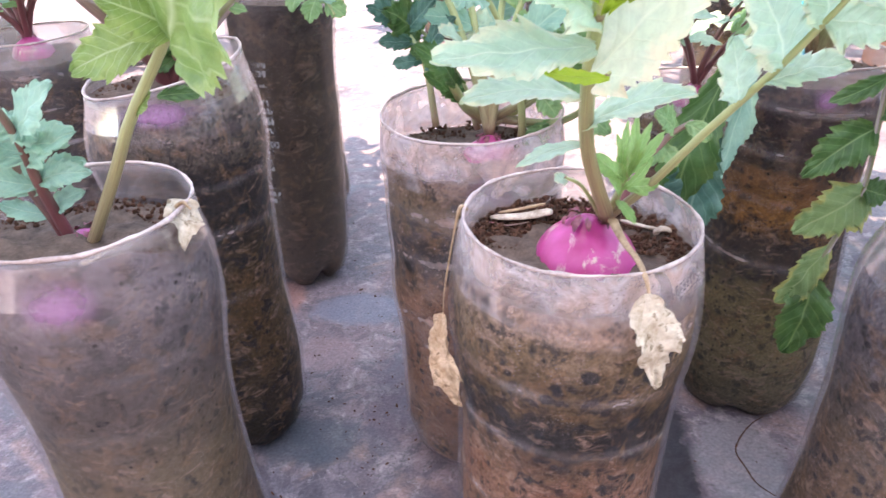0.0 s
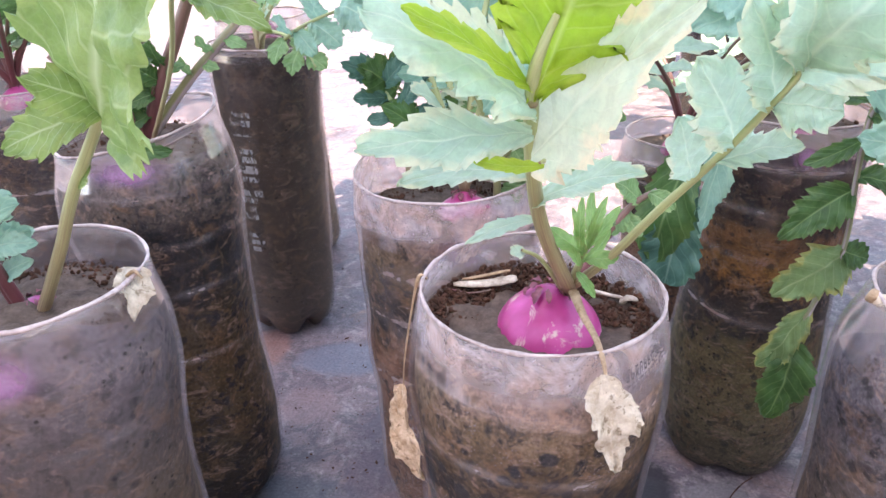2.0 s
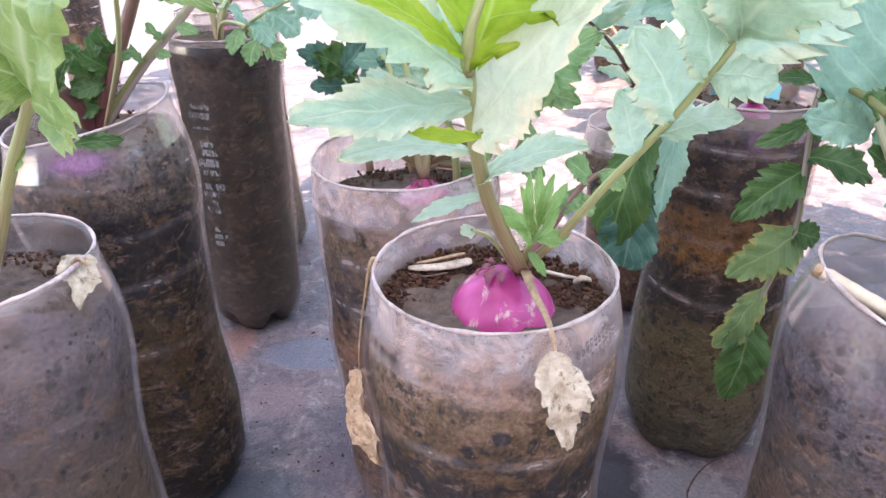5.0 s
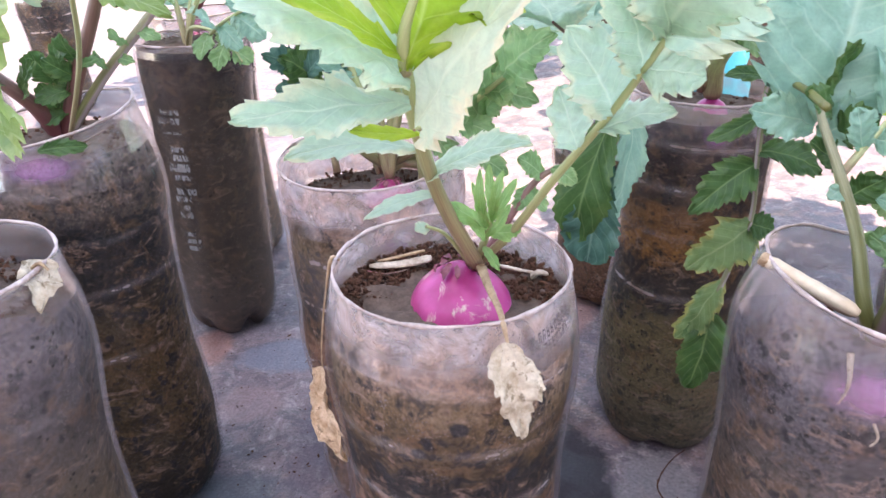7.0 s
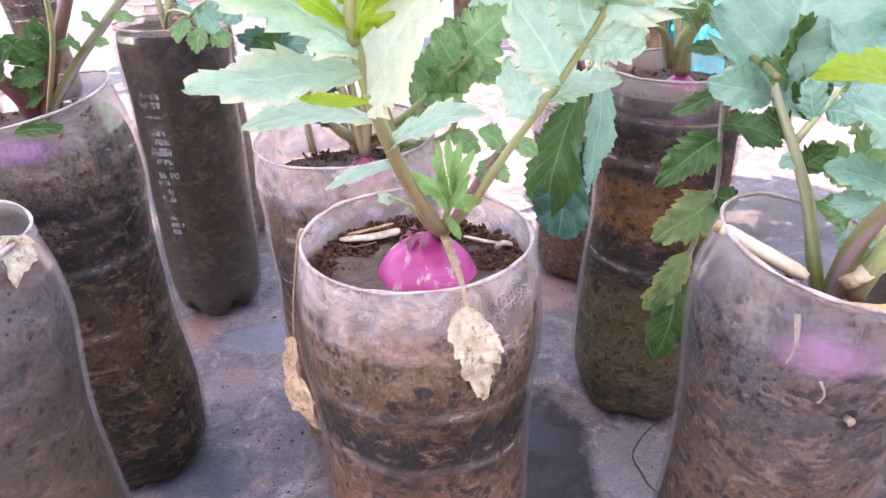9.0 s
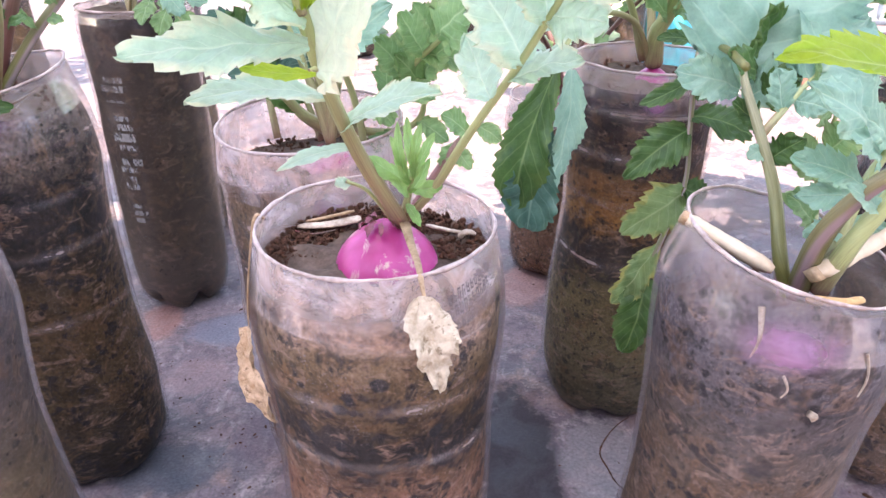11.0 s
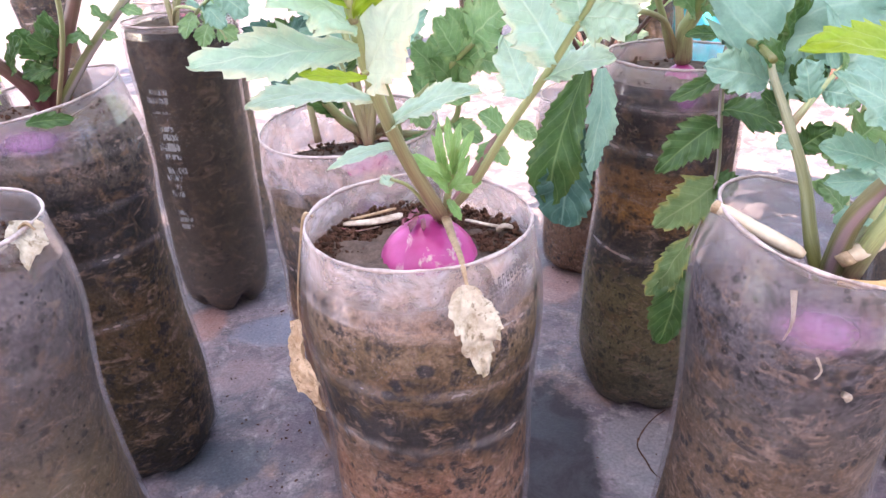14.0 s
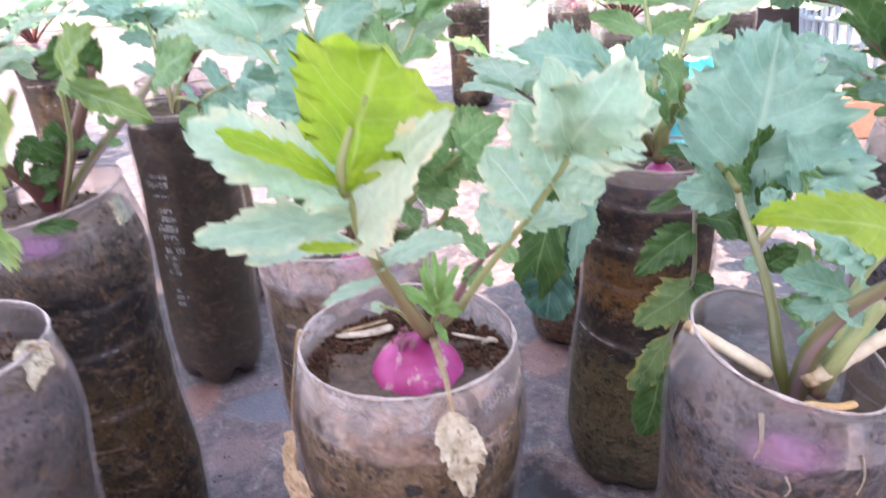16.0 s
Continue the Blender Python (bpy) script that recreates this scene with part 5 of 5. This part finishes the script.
hand_leaf(bkp, [(-0.243, 0.350, 0.277), (-0.224, 0.322, 0.301), (-0.198, 0.300, 0.302), (-0.177, 0.280, 0.293), (-0.167, 0.270, 0.282)], [
    ((-0.201, 0.300, 0.300), (-0.202, 0.280, 0.284), 0.0188, "lobe", (0.0, -0.8, 0.6)),
    ((-0.191, 0.290, 0.299), (-0.169, 0.280, 0.301), 0.0212, "lobe", (0.0, -0.8, 0.6)),
    ((-0.183, 0.285, 0.295), (-0.189, 0.275, 0.276), 0.0184, "lobe", (0.0, -0.8, 0.6)),
    ((-0.175, 0.280, 0.291), (-0.159, 0.270, 0.281), 0.0181, "lobe", (0.0, -0.8, 0.6)),
], "leaf", 136, 0.0016, 0.001, "stalk", "small green leaf over the rim")
hand_leaf(nlp, [(-0.2052, -0.0273, 0.2446), (-0.1782, -0.0363, 0.2815), (-0.1575, -0.0471, 0.3085), (-0.1332, -0.0615, 0.3337), (-0.1098, -0.0777, 0.3571), (-0.0936, -0.0885, 0.3733), (-0.0810, -0.0975, 0.3841)], [
    ((-0.1260, -0.0669, 0.3400), (-0.0810, -0.1020, 0.3940), 0.0559, "round", (0.1, -0.85, 0.5)),
    ((-0.1296, -0.0633, 0.3391), (-0.1575, -0.0705, 0.3328), 0.0175, "lobe", (0.2, -0.8, 0.5)),
    ((-0.1242, -0.0660, 0.3418), (-0.1386, -0.0777, 0.3553), 0.0174, "ovate", (0.2, -0.8, 0.5)),
    ((-0.1539, -0.0489, 0.3112), (-0.1440, -0.0525, 0.3202), 0.0076, "lobe", (0.0, -0.8, 0.6)),
], "leaf_broad", 137, 0.0026, 0.0009, "stalk", "large yellow-green leaf with pale veins")
hand_leaf(ltp, [(-0.230, 0.130, 0.271), (-0.181, 0.080, 0.324), (-0.152, 0.040, 0.360), (-0.143, 0.030, 0.369)], [
    ((-0.147, 0.035, 0.365), (-0.103, 0.020, 0.349), 0.0189, "lobe", (0.1, -0.5, 0.85)),
    ((-0.143, 0.030, 0.369), (-0.113, 0.010, 0.390), 0.0277, "ovate", (0.0, -0.8, 0.6)),
], "leaf_broad", 138, 0.0014, 0.001, "stalk", "green leaf with a pointed lobe")
hand_leaf(nlp, [(-0.2142, -0.0255, 0.2464), (-0.2187, -0.0255, 0.2599), (-0.2241, -0.0255, 0.2734), (-0.2286, -0.0255, 0.2932)], [
    ((-0.2187, -0.0255, 0.2599), (-0.1961, -0.0314, 0.2747), 0.0111, "lobe", (0.0, -0.8, 0.6)),
    ((-0.2187, -0.0255, 0.2599), (-0.2356, -0.0305, 0.2686), 0.0097, "lobe", (0.0, -0.8, 0.6)),
    ((-0.2223, -0.0255, 0.2707), (-0.1914, -0.0314, 0.2867), 0.0153, "lobe", (0.0, -0.8, 0.6)),
    ((-0.2223, -0.0255, 0.2707), (-0.2455, -0.0305, 0.2801), 0.0134, "lobe", (0.0, -0.8, 0.6)),
    ((-0.2241, -0.0255, 0.2779), (-0.1956, -0.0314, 0.3005), 0.0174, "lobe", (0.0, -0.8, 0.6)),
    ((-0.2241, -0.0255, 0.2779), (-0.2455, -0.0305, 0.2911), 0.0152, "lobe", (0.0, -0.8, 0.6)),
    ((-0.2259, -0.0255, 0.2878), (-0.2152, -0.0255, 0.3050), 0.0270, "ovate", (0.0, -0.8, 0.6)),
    ((-0.2259, -0.0255, 0.2878), (-0.2339, -0.0255, 0.2978), 0.0237, "ovate", (0.0, -0.8, 0.6)),
], "leaf_teal", 139, 0.0028, 0.0014, "stalk_red", "bluish green leaf")
hand_leaf(nlp, [(-0.2133, -0.0255, 0.2482), (-0.2115, -0.0345, 0.2788), (-0.2061, -0.0435, 0.3013), (-0.2034, -0.0525, 0.3184)], [
    ((-0.2115, -0.0345, 0.2788), (-0.1836, -0.0404, 0.2871), 0.0124, "lobe", (0.0, -0.8, 0.6)),
    ((-0.2115, -0.0345, 0.2788), (-0.2324, -0.0394, 0.2837), 0.0108, "lobe", (0.0, -0.8, 0.6)),
    ((-0.2088, -0.0390, 0.2905), (-0.1797, -0.0479, 0.3036), 0.0139, "lobe", (0.0, -0.8, 0.6)),
    ((-0.2088, -0.0390, 0.2905), (-0.2306, -0.0464, 0.2981), 0.0122, "lobe", (0.0, -0.8, 0.6)),
    ((-0.2061, -0.0435, 0.3013), (-0.1812, -0.0494, 0.3233), 0.0175, "lobe", (0.0, -0.8, 0.6)),
    ((-0.2061, -0.0435, 0.3013), (-0.2248, -0.0485, 0.3141), 0.0153, "lobe", (0.0, -0.8, 0.6)),
    ((-0.2079, -0.0435, 0.3076), (-0.2222, -0.0435, 0.2963), 0.0150, "lobe", (0.0, -0.8, 0.6)),
    ((-0.2079, -0.0435, 0.3076), (-0.1972, -0.0435, 0.3010), 0.0131, "lobe", (0.0, -0.8, 0.6)),
    ((-0.2070, -0.0417, 0.2959), (-0.1850, -0.0459, 0.3001), 0.0101, "lobe", (0.0, -0.8, 0.6)),
    ((-0.2070, -0.0417, 0.2959), (-0.2235, -0.0452, 0.2983), 0.0088, "lobe", (0.0, -0.8, 0.6)),
], "leaf_teal", 140, 0.0026, 0.0013, "stalk_red", "bluish green leaf with lobes")
bush((0.135, 0.40, 0.165), 0.018, 8, 6, "radish with green leaves in the back row")
bush((-0.30, 0.52, 0.266), 0.018, 10, 13, "radish with dark stalks in the back row", ("leaf_teal", "leaf_pale", "leaf"), (0.12, 0.22))
bush((-0.47, 0.33, 0.245), 0.018, 11, 10, "radish with a pink root at the row's end", ("leaf_teal", "leaf_pale", "leaf"), (0.12, 0.22))
bush((0.325, 0.115, 0.222), 0.016, 12, 9, "radish with green leaves at the row's end", ("leaf", "leaf_teal", "leaf_dark"), (0.11, 0.19))

for i, (x, y, h, sd) in enumerate(((0.42, 0.30, 0.24, 19), (0.27, 0.86, 0.27, 17), (-0.62, 0.45, 0.27, 18), (-0.22, 1.45, 0.26, 20), (0.02, 1.55, 0.27, 21), (0.26, 1.40, 0.26, 22), (0.52, 1.15, 0.26, 23), (-0.95, 1.3, 0.27, 24))):
    bottle((x, y, 0), h, h - 0.022, soil_body("soil_layers_row", (GRY, DRY, RGT)[i % 3], float(sd), h), float(sd), "cut clear bottle with brown soil in the far row", haze=0.16, crumbs=40)
    bush((x, y, h - 0.022), 0.017, sd, 14, "radish with spreading green leaves in the far row", ("leaf", "leaf_teal", "leaf_pale", "leaf_pale"), (0.19, 0.31), lift=(38, 78))

# more leaves rising behind the front row
for az, ln, sd, m in ((70, 0.23, 401, "leaf_pale"), (115, 0.25, 402, "leaf_teal"), (150, 0.22, 403, "leaf_pale"), (35, 0.22, 404, "leaf")):
    wild_leaf(mbp, (0.0, 0.006, 0.018), az, ln, sd, m, 76, 0.28, "stalk", size=1.15)
for az, ln, sd, m in ((60, 0.16, 411, "leaf_pale"), (120, 0.18, 412, "leaf_teal"), (10, 0.15, 413, "leaf_pale")):
    wild_leaf(bkp, (0.0, 0.004, 0.006), az, ln, sd, m, 74, 0.35, "stalk", size=1.1)
for az, ln, sd, m in ((50, 0.20, 421, "leaf_pale"), (95, 0.22, 422, "leaf")):
    wild_leaf(rbp, (0.0, 0.004, 0.008), az, ln, sd, m, 76, 0.30, "stalk", size=1.1)

# ---------------------------------------------------------------- straw, dry leaves and small things


def straw(pts, r0, r1, label, mat="straw", flat=0.6):
    bm = bmesh.new()
    tube(bm, pts, r0, r1, 8, 16, flat=flat, ridges=0.08, taper=0.5)
    ob = tagged(part("straw", bm, M[mat]), label, "dry stalk")
    if mat == "straw_clean":
        a, b = Vector(pts[0]), Vector(pts[1])
        d = (b - a).normalized()
        bm = bmesh.new()
        tube(bm, [a - d * 0.0012, a + d * 0.0004, a + d * 0.0022], r0 * 0.8, r0 * 0.95, 8, 8, flat=flat, ridges=0.15, taper=0.25)
        part("tip", bm, M["petiole"], ob, "brown torn tip")
    return ob


straw([(-0.0365, 0.011, 0.2405), (-0.022, 0.013, 0.2400), (-0.009, 0.015, 0.2415)], 0.0032, 0.0048, "flat dry cream stalk lying on the soil", flat=0.36)
straw([(-0.037, 0.0075, 0.2400), (-0.029, 0.0070, 0.2385), (-0.019, 0.0085, 0.2395)], 0.0007, 0.0005, "thin dark splinter of dry stalk on the soil", "stalk_red")
straw([(-0.033, 0.0125, 0.2420), (-0.024, 0.0150, 0.2425), (-0.012, 0.0175, 0.2440)], 0.0010, 0.0012, "brown splinter of dry stalk on the soil", "petiole")
straw([(0.020, 0.006, 0.2415), (0.030, 0.007, 0.2380), (0.036, 0.006, 0.2370)], 0.0014, 0.0013, "short dry stalk beside the radish")
straw([(0.034, 0.004, 0.2360), (0.037, 0.004, 0.2385), (0.041, 0.005, 0.2370)], 0.0030, 0.0022, "flake of dry stalk on the soil", flat=0.45)
straw([(0.1239, -0.0089, 0.2484), (0.1371, -0.0184, 0.2422), (0.1532, -0.0297, 0.2347)], 0.0034, 0.0038, "thick cream dry stalk leaning on the rim", "straw_clean", flat=0.8)
straw([(0.1664, -0.0335, 0.2342), (0.1872, -0.0240, 0.2389), (0.2099, -0.0165, 0.2465)], 0.0042, 0.0036, "thick white dry stalk leaning on the rim", "straw_clean", flat=0.8)
straw([(0.1607, -0.0429, 0.2299), (0.1721, -0.0458, 0.2299), (0.1815, -0.0429, 0.2290)], 0.0026, 0.0020, "orange dry leaf base beside the stalks", "orange", flat=0.7)
straw([(-0.236, 0.128, 0.262), (-0.222, 0.124, 0.268), (-0.206, 0.128, 0.275)], 0.0014, 0.0009, "thin dry twig reaching over the rim", "stalk_red")
straw([(-0.238, 0.126, 0.258), (-0.224, 0.118, 0.262), (-0.212, 0.120, 0.270)], 0.0011, 0.0007, "thin dry twig beside the stalks", "stalk_red")
straw([(-0.1935, -0.0525, 0.2518), (-0.1800, -0.0399, 0.2545), (-0.1674, -0.0291, 0.2581)], 0.0024, 0.0012, "dry brown stalk on the soil")


def dry_leaf(stalk, base, tip, normal, width, seed, label, r=0.0011, ruffle=0.28, mat="dry_leaf"):
    bm = bmesh.new()
    blade(bm, base, tip, normal, width, seed, "ovate" if mat == "dry_leaf" else "lobe", 0.08, 0.3, 4, 0.16, ruffle, 44, 9)
    for v in bm.verts:
        v.co += Vector((nz(v.co.x * 260, v.co.y * 260, v.co.z * 260 + seed), nz(v.co.y * 260, v.co.z * 260, seed), nz(v.co.z * 200, v.co.x * 200, seed))) * 0.0010
        v.co += Vector((nz(v.co.x * 700, v.co.z * 700, seed + 3), nz(v.co.z * 700, v.co.x * 700, seed + 9), 0)) * 0.0003
    ob = tagged(part("dry_leaf", bm, M[mat]), label, "dry leaf")
    bm = bmesh.new()
    tube(bm, stalk, r * 1.9, r * 0.6, 8, flat=0.6, power=0.7)
    part("stalk", bm, M["petiole"], ob)
    return ob


dry_leaf([(0.0135, -0.0175, 0.2535), (0.0162, -0.030, 0.2515), (0.0195, -0.0455, 0.2520), (0.0212, -0.0560, 0.2505), (0.0225, -0.0605, 0.2440)], (0.0222, -0.0600, 0.2470), (0.0240, -0.0660, 0.2105), (0.35, -0.93, 0.1), 0.0165, 3, "crumpled cream dry leaf hanging over the rim", 0.0013)
dry_leaf([(-0.0450, -0.007, 0.2535), (-0.0478, -0.009, 0.2550), (-0.0515, -0.013, 0.2400), (-0.0558, -0.016, 0.2170), (-0.0568, -0.018, 0.2000)], (-0.0558, -0.019, 0.2085), (-0.0520, -0.0245, 0.1610), (-0.6, -0.8, 0.0), 0.0195, 8, "tan dry leaf hanging down the bottle's side", 0.0006, 0.16, "dry_tan")
dry_leaf([(-0.1674, -0.0255, 0.2581), (-0.1602, -0.0246, 0.2657), (-0.1566, -0.0246, 0.2626)], (-0.1647, -0.0201, 0.2653), (-0.1561, -0.0363, 0.2509), (0.7, -0.5, 0.5), 0.0150, 12, "curled pale dry leaf caught on the rim")


# where the near bottles stand: foot, lean and height
STAND = {
    1.0: ((-0.0109, -0.0099, 0), (0.23, 2.76), 0.2527),
    2.0: ((-0.2144, -0.0250, 0), (0.15, 1.7), 0.265),
    3.0: ((-0.243, 0.131, 0), (0.2, 0.96), 0.2827),
    4.0: ((-0.0578, 0.1303, 0), (-2.77, 0.74), 0.2482),
    5.0: ((0.1562, -0.0058, 0), (1.7, 2.57), 0.2382),
    6.0: ((0.145, 0.194, 0), (-0.79, 3.0), 0.2633),
    7.0: ((-0.2575, 0.3565, 0), (-0.61, 3.21), 0.2888),
}


def wall_patch(name, seed, a0, a1, z0, z1, mat, off, parent=None, label="", cols=10):
    """A thin curved patch that follows a bottle's wall."""
    bm = bmesh.new()
    centre, lean, h = STAND[seed]
    m = pose(*centre, lean[0], lean[1], 0)
    o = parent.location if parent else Vector()
    rings = [[m @ bottle_point(a0 + (a1 - a0) * j / cols, z, z, h, 0.05, 0.05, seed, 0.012, off) - o for j in range(cols + 1)] for z in (z0 + (z1 - z0) * q / 8 for q in range(9))]
    rings_mesh(bm, rings, False, uv=True)
    return part(name, bm, M[mat], parent, label)


# faded white lettering running up the tall back bottle, worn to streaks
mark = tagged(new("printed_mark"), "worn white vertical print on the bottle wall", "print")
rd = rnd(31)
for z0, z1, a0, a1 in ((0.224, 0.240, -2.02, -1.50), (0.215, 0.2175, -2.00, -1.62), (0.191, 0.207, -2.00, -1.52), (0.173, 0.189, -1.98, -1.50), (0.152, 0.166, -1.95, -1.56), (0.136, 0.150, -1.94, -1.58), (0.103, 0.125, -1.96, -1.60)):
    n = max(2, int((z1 - z0) / 0.006))
    for q in range(n):
        lo = z0 + (z1 - z0) * q / n
        wall_patch("bar", 7.0, a0 + rd.uniform(-0.05, 0.10), a1 + rd.uniform(-0.12, 0.05), lo, lo + (z1 - z0) / n * rd.uniform(0.55, 0.95), "print", -0.0005, mark)
# dark dotted batch code on the front bottle, as plain bars
code = tagged(new("batch_code"), "dark dotted batch code on the bottle wall", "print")
rd = rnd(77)
for row in range(3):
    for q in range(11 - row):
        a = -0.95 + 0.044 * q + 0.006 * row
        z = 0.2395 - 0.0054 * row + 0.0005 * q
        for da, dz, wa, hz in ((0.0, 0.0, 0.007, 0.0042), (0.020, 0.0, 0.007, rd.uniform(0.0018, 0.0042)), (0.004, rd.choice((0.0, 0.0018, 0.0036)), 0.022, 0.0007), (0.004, rd.choice((0.0, 0.0018, 0.0036)), 0.022, 0.0007)):
            wall_patch("bar", 1.0, a + da, a + da + wa, z + dz, z + dz + hz, "code", -0.0005, code, cols=1)

# flanks of the roots pressed against the clear walls
FL = "purple root side pressed against the clear wall"
wall_patch("root_side", 5.0, -2.55, -1.22, 0.202, 0.2355, "flank", 0.0009, rr, FL)
wall_patch("root_side", 3.0, -1.95, -0.50, 0.254, 0.2815, "flank", 0.0009, ltp, FL)
wall_patch("root_side", 2.0, -1.75, -0.75, 0.230, 0.263, "flank", 0.0009, nlp, FL)
wall_patch("root_side", 4.0, -1.75, -0.75, 0.196, 0.232, "flank", 0.0009, mbp, FL)
wall_patch("root_side", 6.0, -1.95, -1.35, 0.232, 0.258, "flank", 0.0009, rbp, FL)

# roots and specks seen against the wall of the bottle beside
for a0, z0, z1, w, nm in ((-1.28, 0.199, 0.218, 0.012, "root_hair"), (-2.14, 0.212, 0.231, 0.026, "root_hair"), (-1.60, 0.189, 0.192, 0.030, "pebble"), (-1.86, 0.198, 0.208, 0.012, "root_hair")):
    bm = bmesh.new()
    m = pose(0.1562, -0.0058, 0, 1.7, 2.57, 0)
    path = [m @ bottle_point(a0 + 0.03 * math.sin(4 * f), z0 + (z1 - z0) * f, z0 + (z1 - z0) * f, 0.2382, 0.0418, 0.05, 5.0, 0.012, 0.0011) for f in (0, 0.25, 0.5, 0.75, 1)]
    tube(bm, path, 0.0003 if nm == "root_hair" else 0.0011, w * 0.05, 7)
    tagged(part(nm, bm, M["straw"]), "pale root against the clear wall" if nm == "root_hair" else "small white pebble against the clear wall", "root" if nm == "root_hair" else "pebble")

# a torn green leaf stuck to the wall
bm = bmesh.new()
blade(bm, (-0.2200, 0.0826, 0.2775), (-0.2000, 0.0952, 0.2755), (0.5, -0.82, 0.25), 0.010, 41, "lobe", 0.05, 0.2, 6)
tagged(part("fallen_leaf", bm, M["leaf_dark"]), "small torn green leaf stuck to the wall", "leaf")

# ---------------------------------------------------------------- floor litter
rd = rnd(5)
bm, lumps = bmesh.new(), []
for _ in range(420):
    x, y = rd.uniform(-0.32, 0.36), rd.uniform(-0.08, 0.5)
    if rd.random() < 0.45:
        x, y = rd.gauss(-0.14, 0.05), rd.gauss(0.17, 0.09)
    s = rd.uniform(0.0004, 0.0011) * (2.4 if rd.random() < 0.07 else 1)
    lumps.append(Matrix.Translation((x, y, 0.4 * s)) @ Euler((rd.uniform(0, 3), 0, rd.uniform(0, 3))).to_matrix().to_4x4() @ Matrix.Diagonal((s * rd.uniform(0.8, 1.9), s * rd.uniform(0.5, 1), s * rd.uniform(0.3, 0.6), 1)))
add_grains(bm, lumps)
tagged(part("grit", bm, M["crumbs"], None, "", False), "dark soil grit scattered on the floor", "grit", kind="stuff")


# a crack that winds across the floor between the bottles
bm = bmesh.new()
line = smooth_path([(0.156, 0.150, 0), (0.147, 0.143, 0), (0.136, 0.130, 0), (0.128, 0.114, 0), (0.131, 0.098, 0), (0.135, 0.084, 0), (0.148, 0.070, 0)], 60)
rings_mesh(bm, [[p + Vector((-w, 0, 0.0004)), p + Vector((0, 0, 0.0009)), p + Vector((w, 0, 0.0004))] for p, w in ((p, 0.0006 + 0.0005 * nz(i * 0.4, 3, 1) + 0.0003 * nz(i * 1.7, 5, 2)) for i, p in enumerate(line))], False)
tagged(part("floor_crack", bm, M["crumbs"], None, "", False), "thin dark winding crack in the concrete floor", "crack", kind="structure")

# ---------------------------------------------------------------- far things
def basket(loc, r, h):
    """A round slatted plastic basket."""
    ob = tagged(new("basket"), "grey-blue round slatted plastic basket on the floor", "basket")
    ob.matrix_world = pose(*loc)
    for z, rr, t in ((0.012, r * 0.9, 0.014), (h * 0.5, r * 0.95, 0.008), (h, r, 0.014)):
        bm = bmesh.new()
        rings = []
        for j in range(48):
            a = 2 * math.pi * j / 48
            d = Vector((math.cos(a), math.sin(a), 0))
            rings.append([d * rr + Vector((0, 0, z)) + (d * math.cos(b) * 0.006 + Vector((0, 0, math.sin(b) * t))) for b in (2 * math.pi * q / 8 for q in range(8))])
        rings_mesh(bm, rings + [rings[0]], True)
        part("hoop", bm, M["crate"], ob)
    for j in range(40):
        a = 2 * math.pi * j / 40
        bm = bmesh.new()
        tube(bm, [(math.cos(a) * r * 0.9, math.sin(a) * r * 0.9, 0.012), (math.cos(a) * r * 0.95, math.sin(a) * r * 0.95, h * 0.5), (math.cos(a) * r, math.sin(a) * r, h)], 0.006, 0.006, 6)
        part("slat", bm, M["crate"], ob)
    return ob


basket((1.16, 1.72, 0), 0.24, 0.26)
bm = bmesh.new()
tube(bm, [(0.372, 0.88, 0.045), (0.374, 0.88, 0.10), (0.375, 0.885, 0.16), (0.372, 0.89, 0.21), (0.370, 0.892, 0.24)], 0.058, 0.036, 24)
for v in bm.verts:
    v.co += Vector((nz(v.co.x * 60, v.co.y * 60, v.co.z * 40), nz(v.co.y * 60, v.co.z * 40, 2), 0)) * 0.012
tagged(part("plastic_bag", bm, M["cyan"]), "crumpled bright cyan plastic bag", "bag")
tagged(box("brick", "brick", (0.60, 1.02, 0), (0.83, 1.13, 0.075), "weathered red brick lying on the floor", "brick", bevel=0.004))


def bucket(loc, r, h):
    """A dark tapered plastic bucket with a rolled rim."""
    ob = tagged(new("bucket"), "dark grey plastic bucket standing by the basket", "bucket")
    ob.matrix_world = pose(*loc)
    steps = [(0.0, 0.0), (0.76, 0.0), (0.78, 0.02), (0.97, 0.94), (1.04, 0.95), (1.05, 0.98), (1.0, 1.0), (0.95, 0.98), (0.76, 0.04), (0.0, 0.03)]
    bm = bmesh.new()
    rings_mesh(bm, [[Vector((max(k, 0.001) * r * math.cos(a), max(k, 0.001) * r * math.sin(a), u * h)) for a in (2 * math.pi * j / 40 for j in range(40))] for k, u in steps], True)
    part("body", bm, M["dark_plastic"], ob)
    bm = bmesh.new()
    tube(bm, [(r * 1.03 * math.cos(a), r * 1.03 * math.sin(a), h * 0.95 - 0.10 * math.sin(a - 3.4)) for a in (3.4 + 0.26 * i for i in range(13))], 0.004, 0.004, 8, 40)
    part("handle", bm, M["crate"], ob)
    return ob


bucket((0.98, 2.02, 0), 0.14, 0.26)
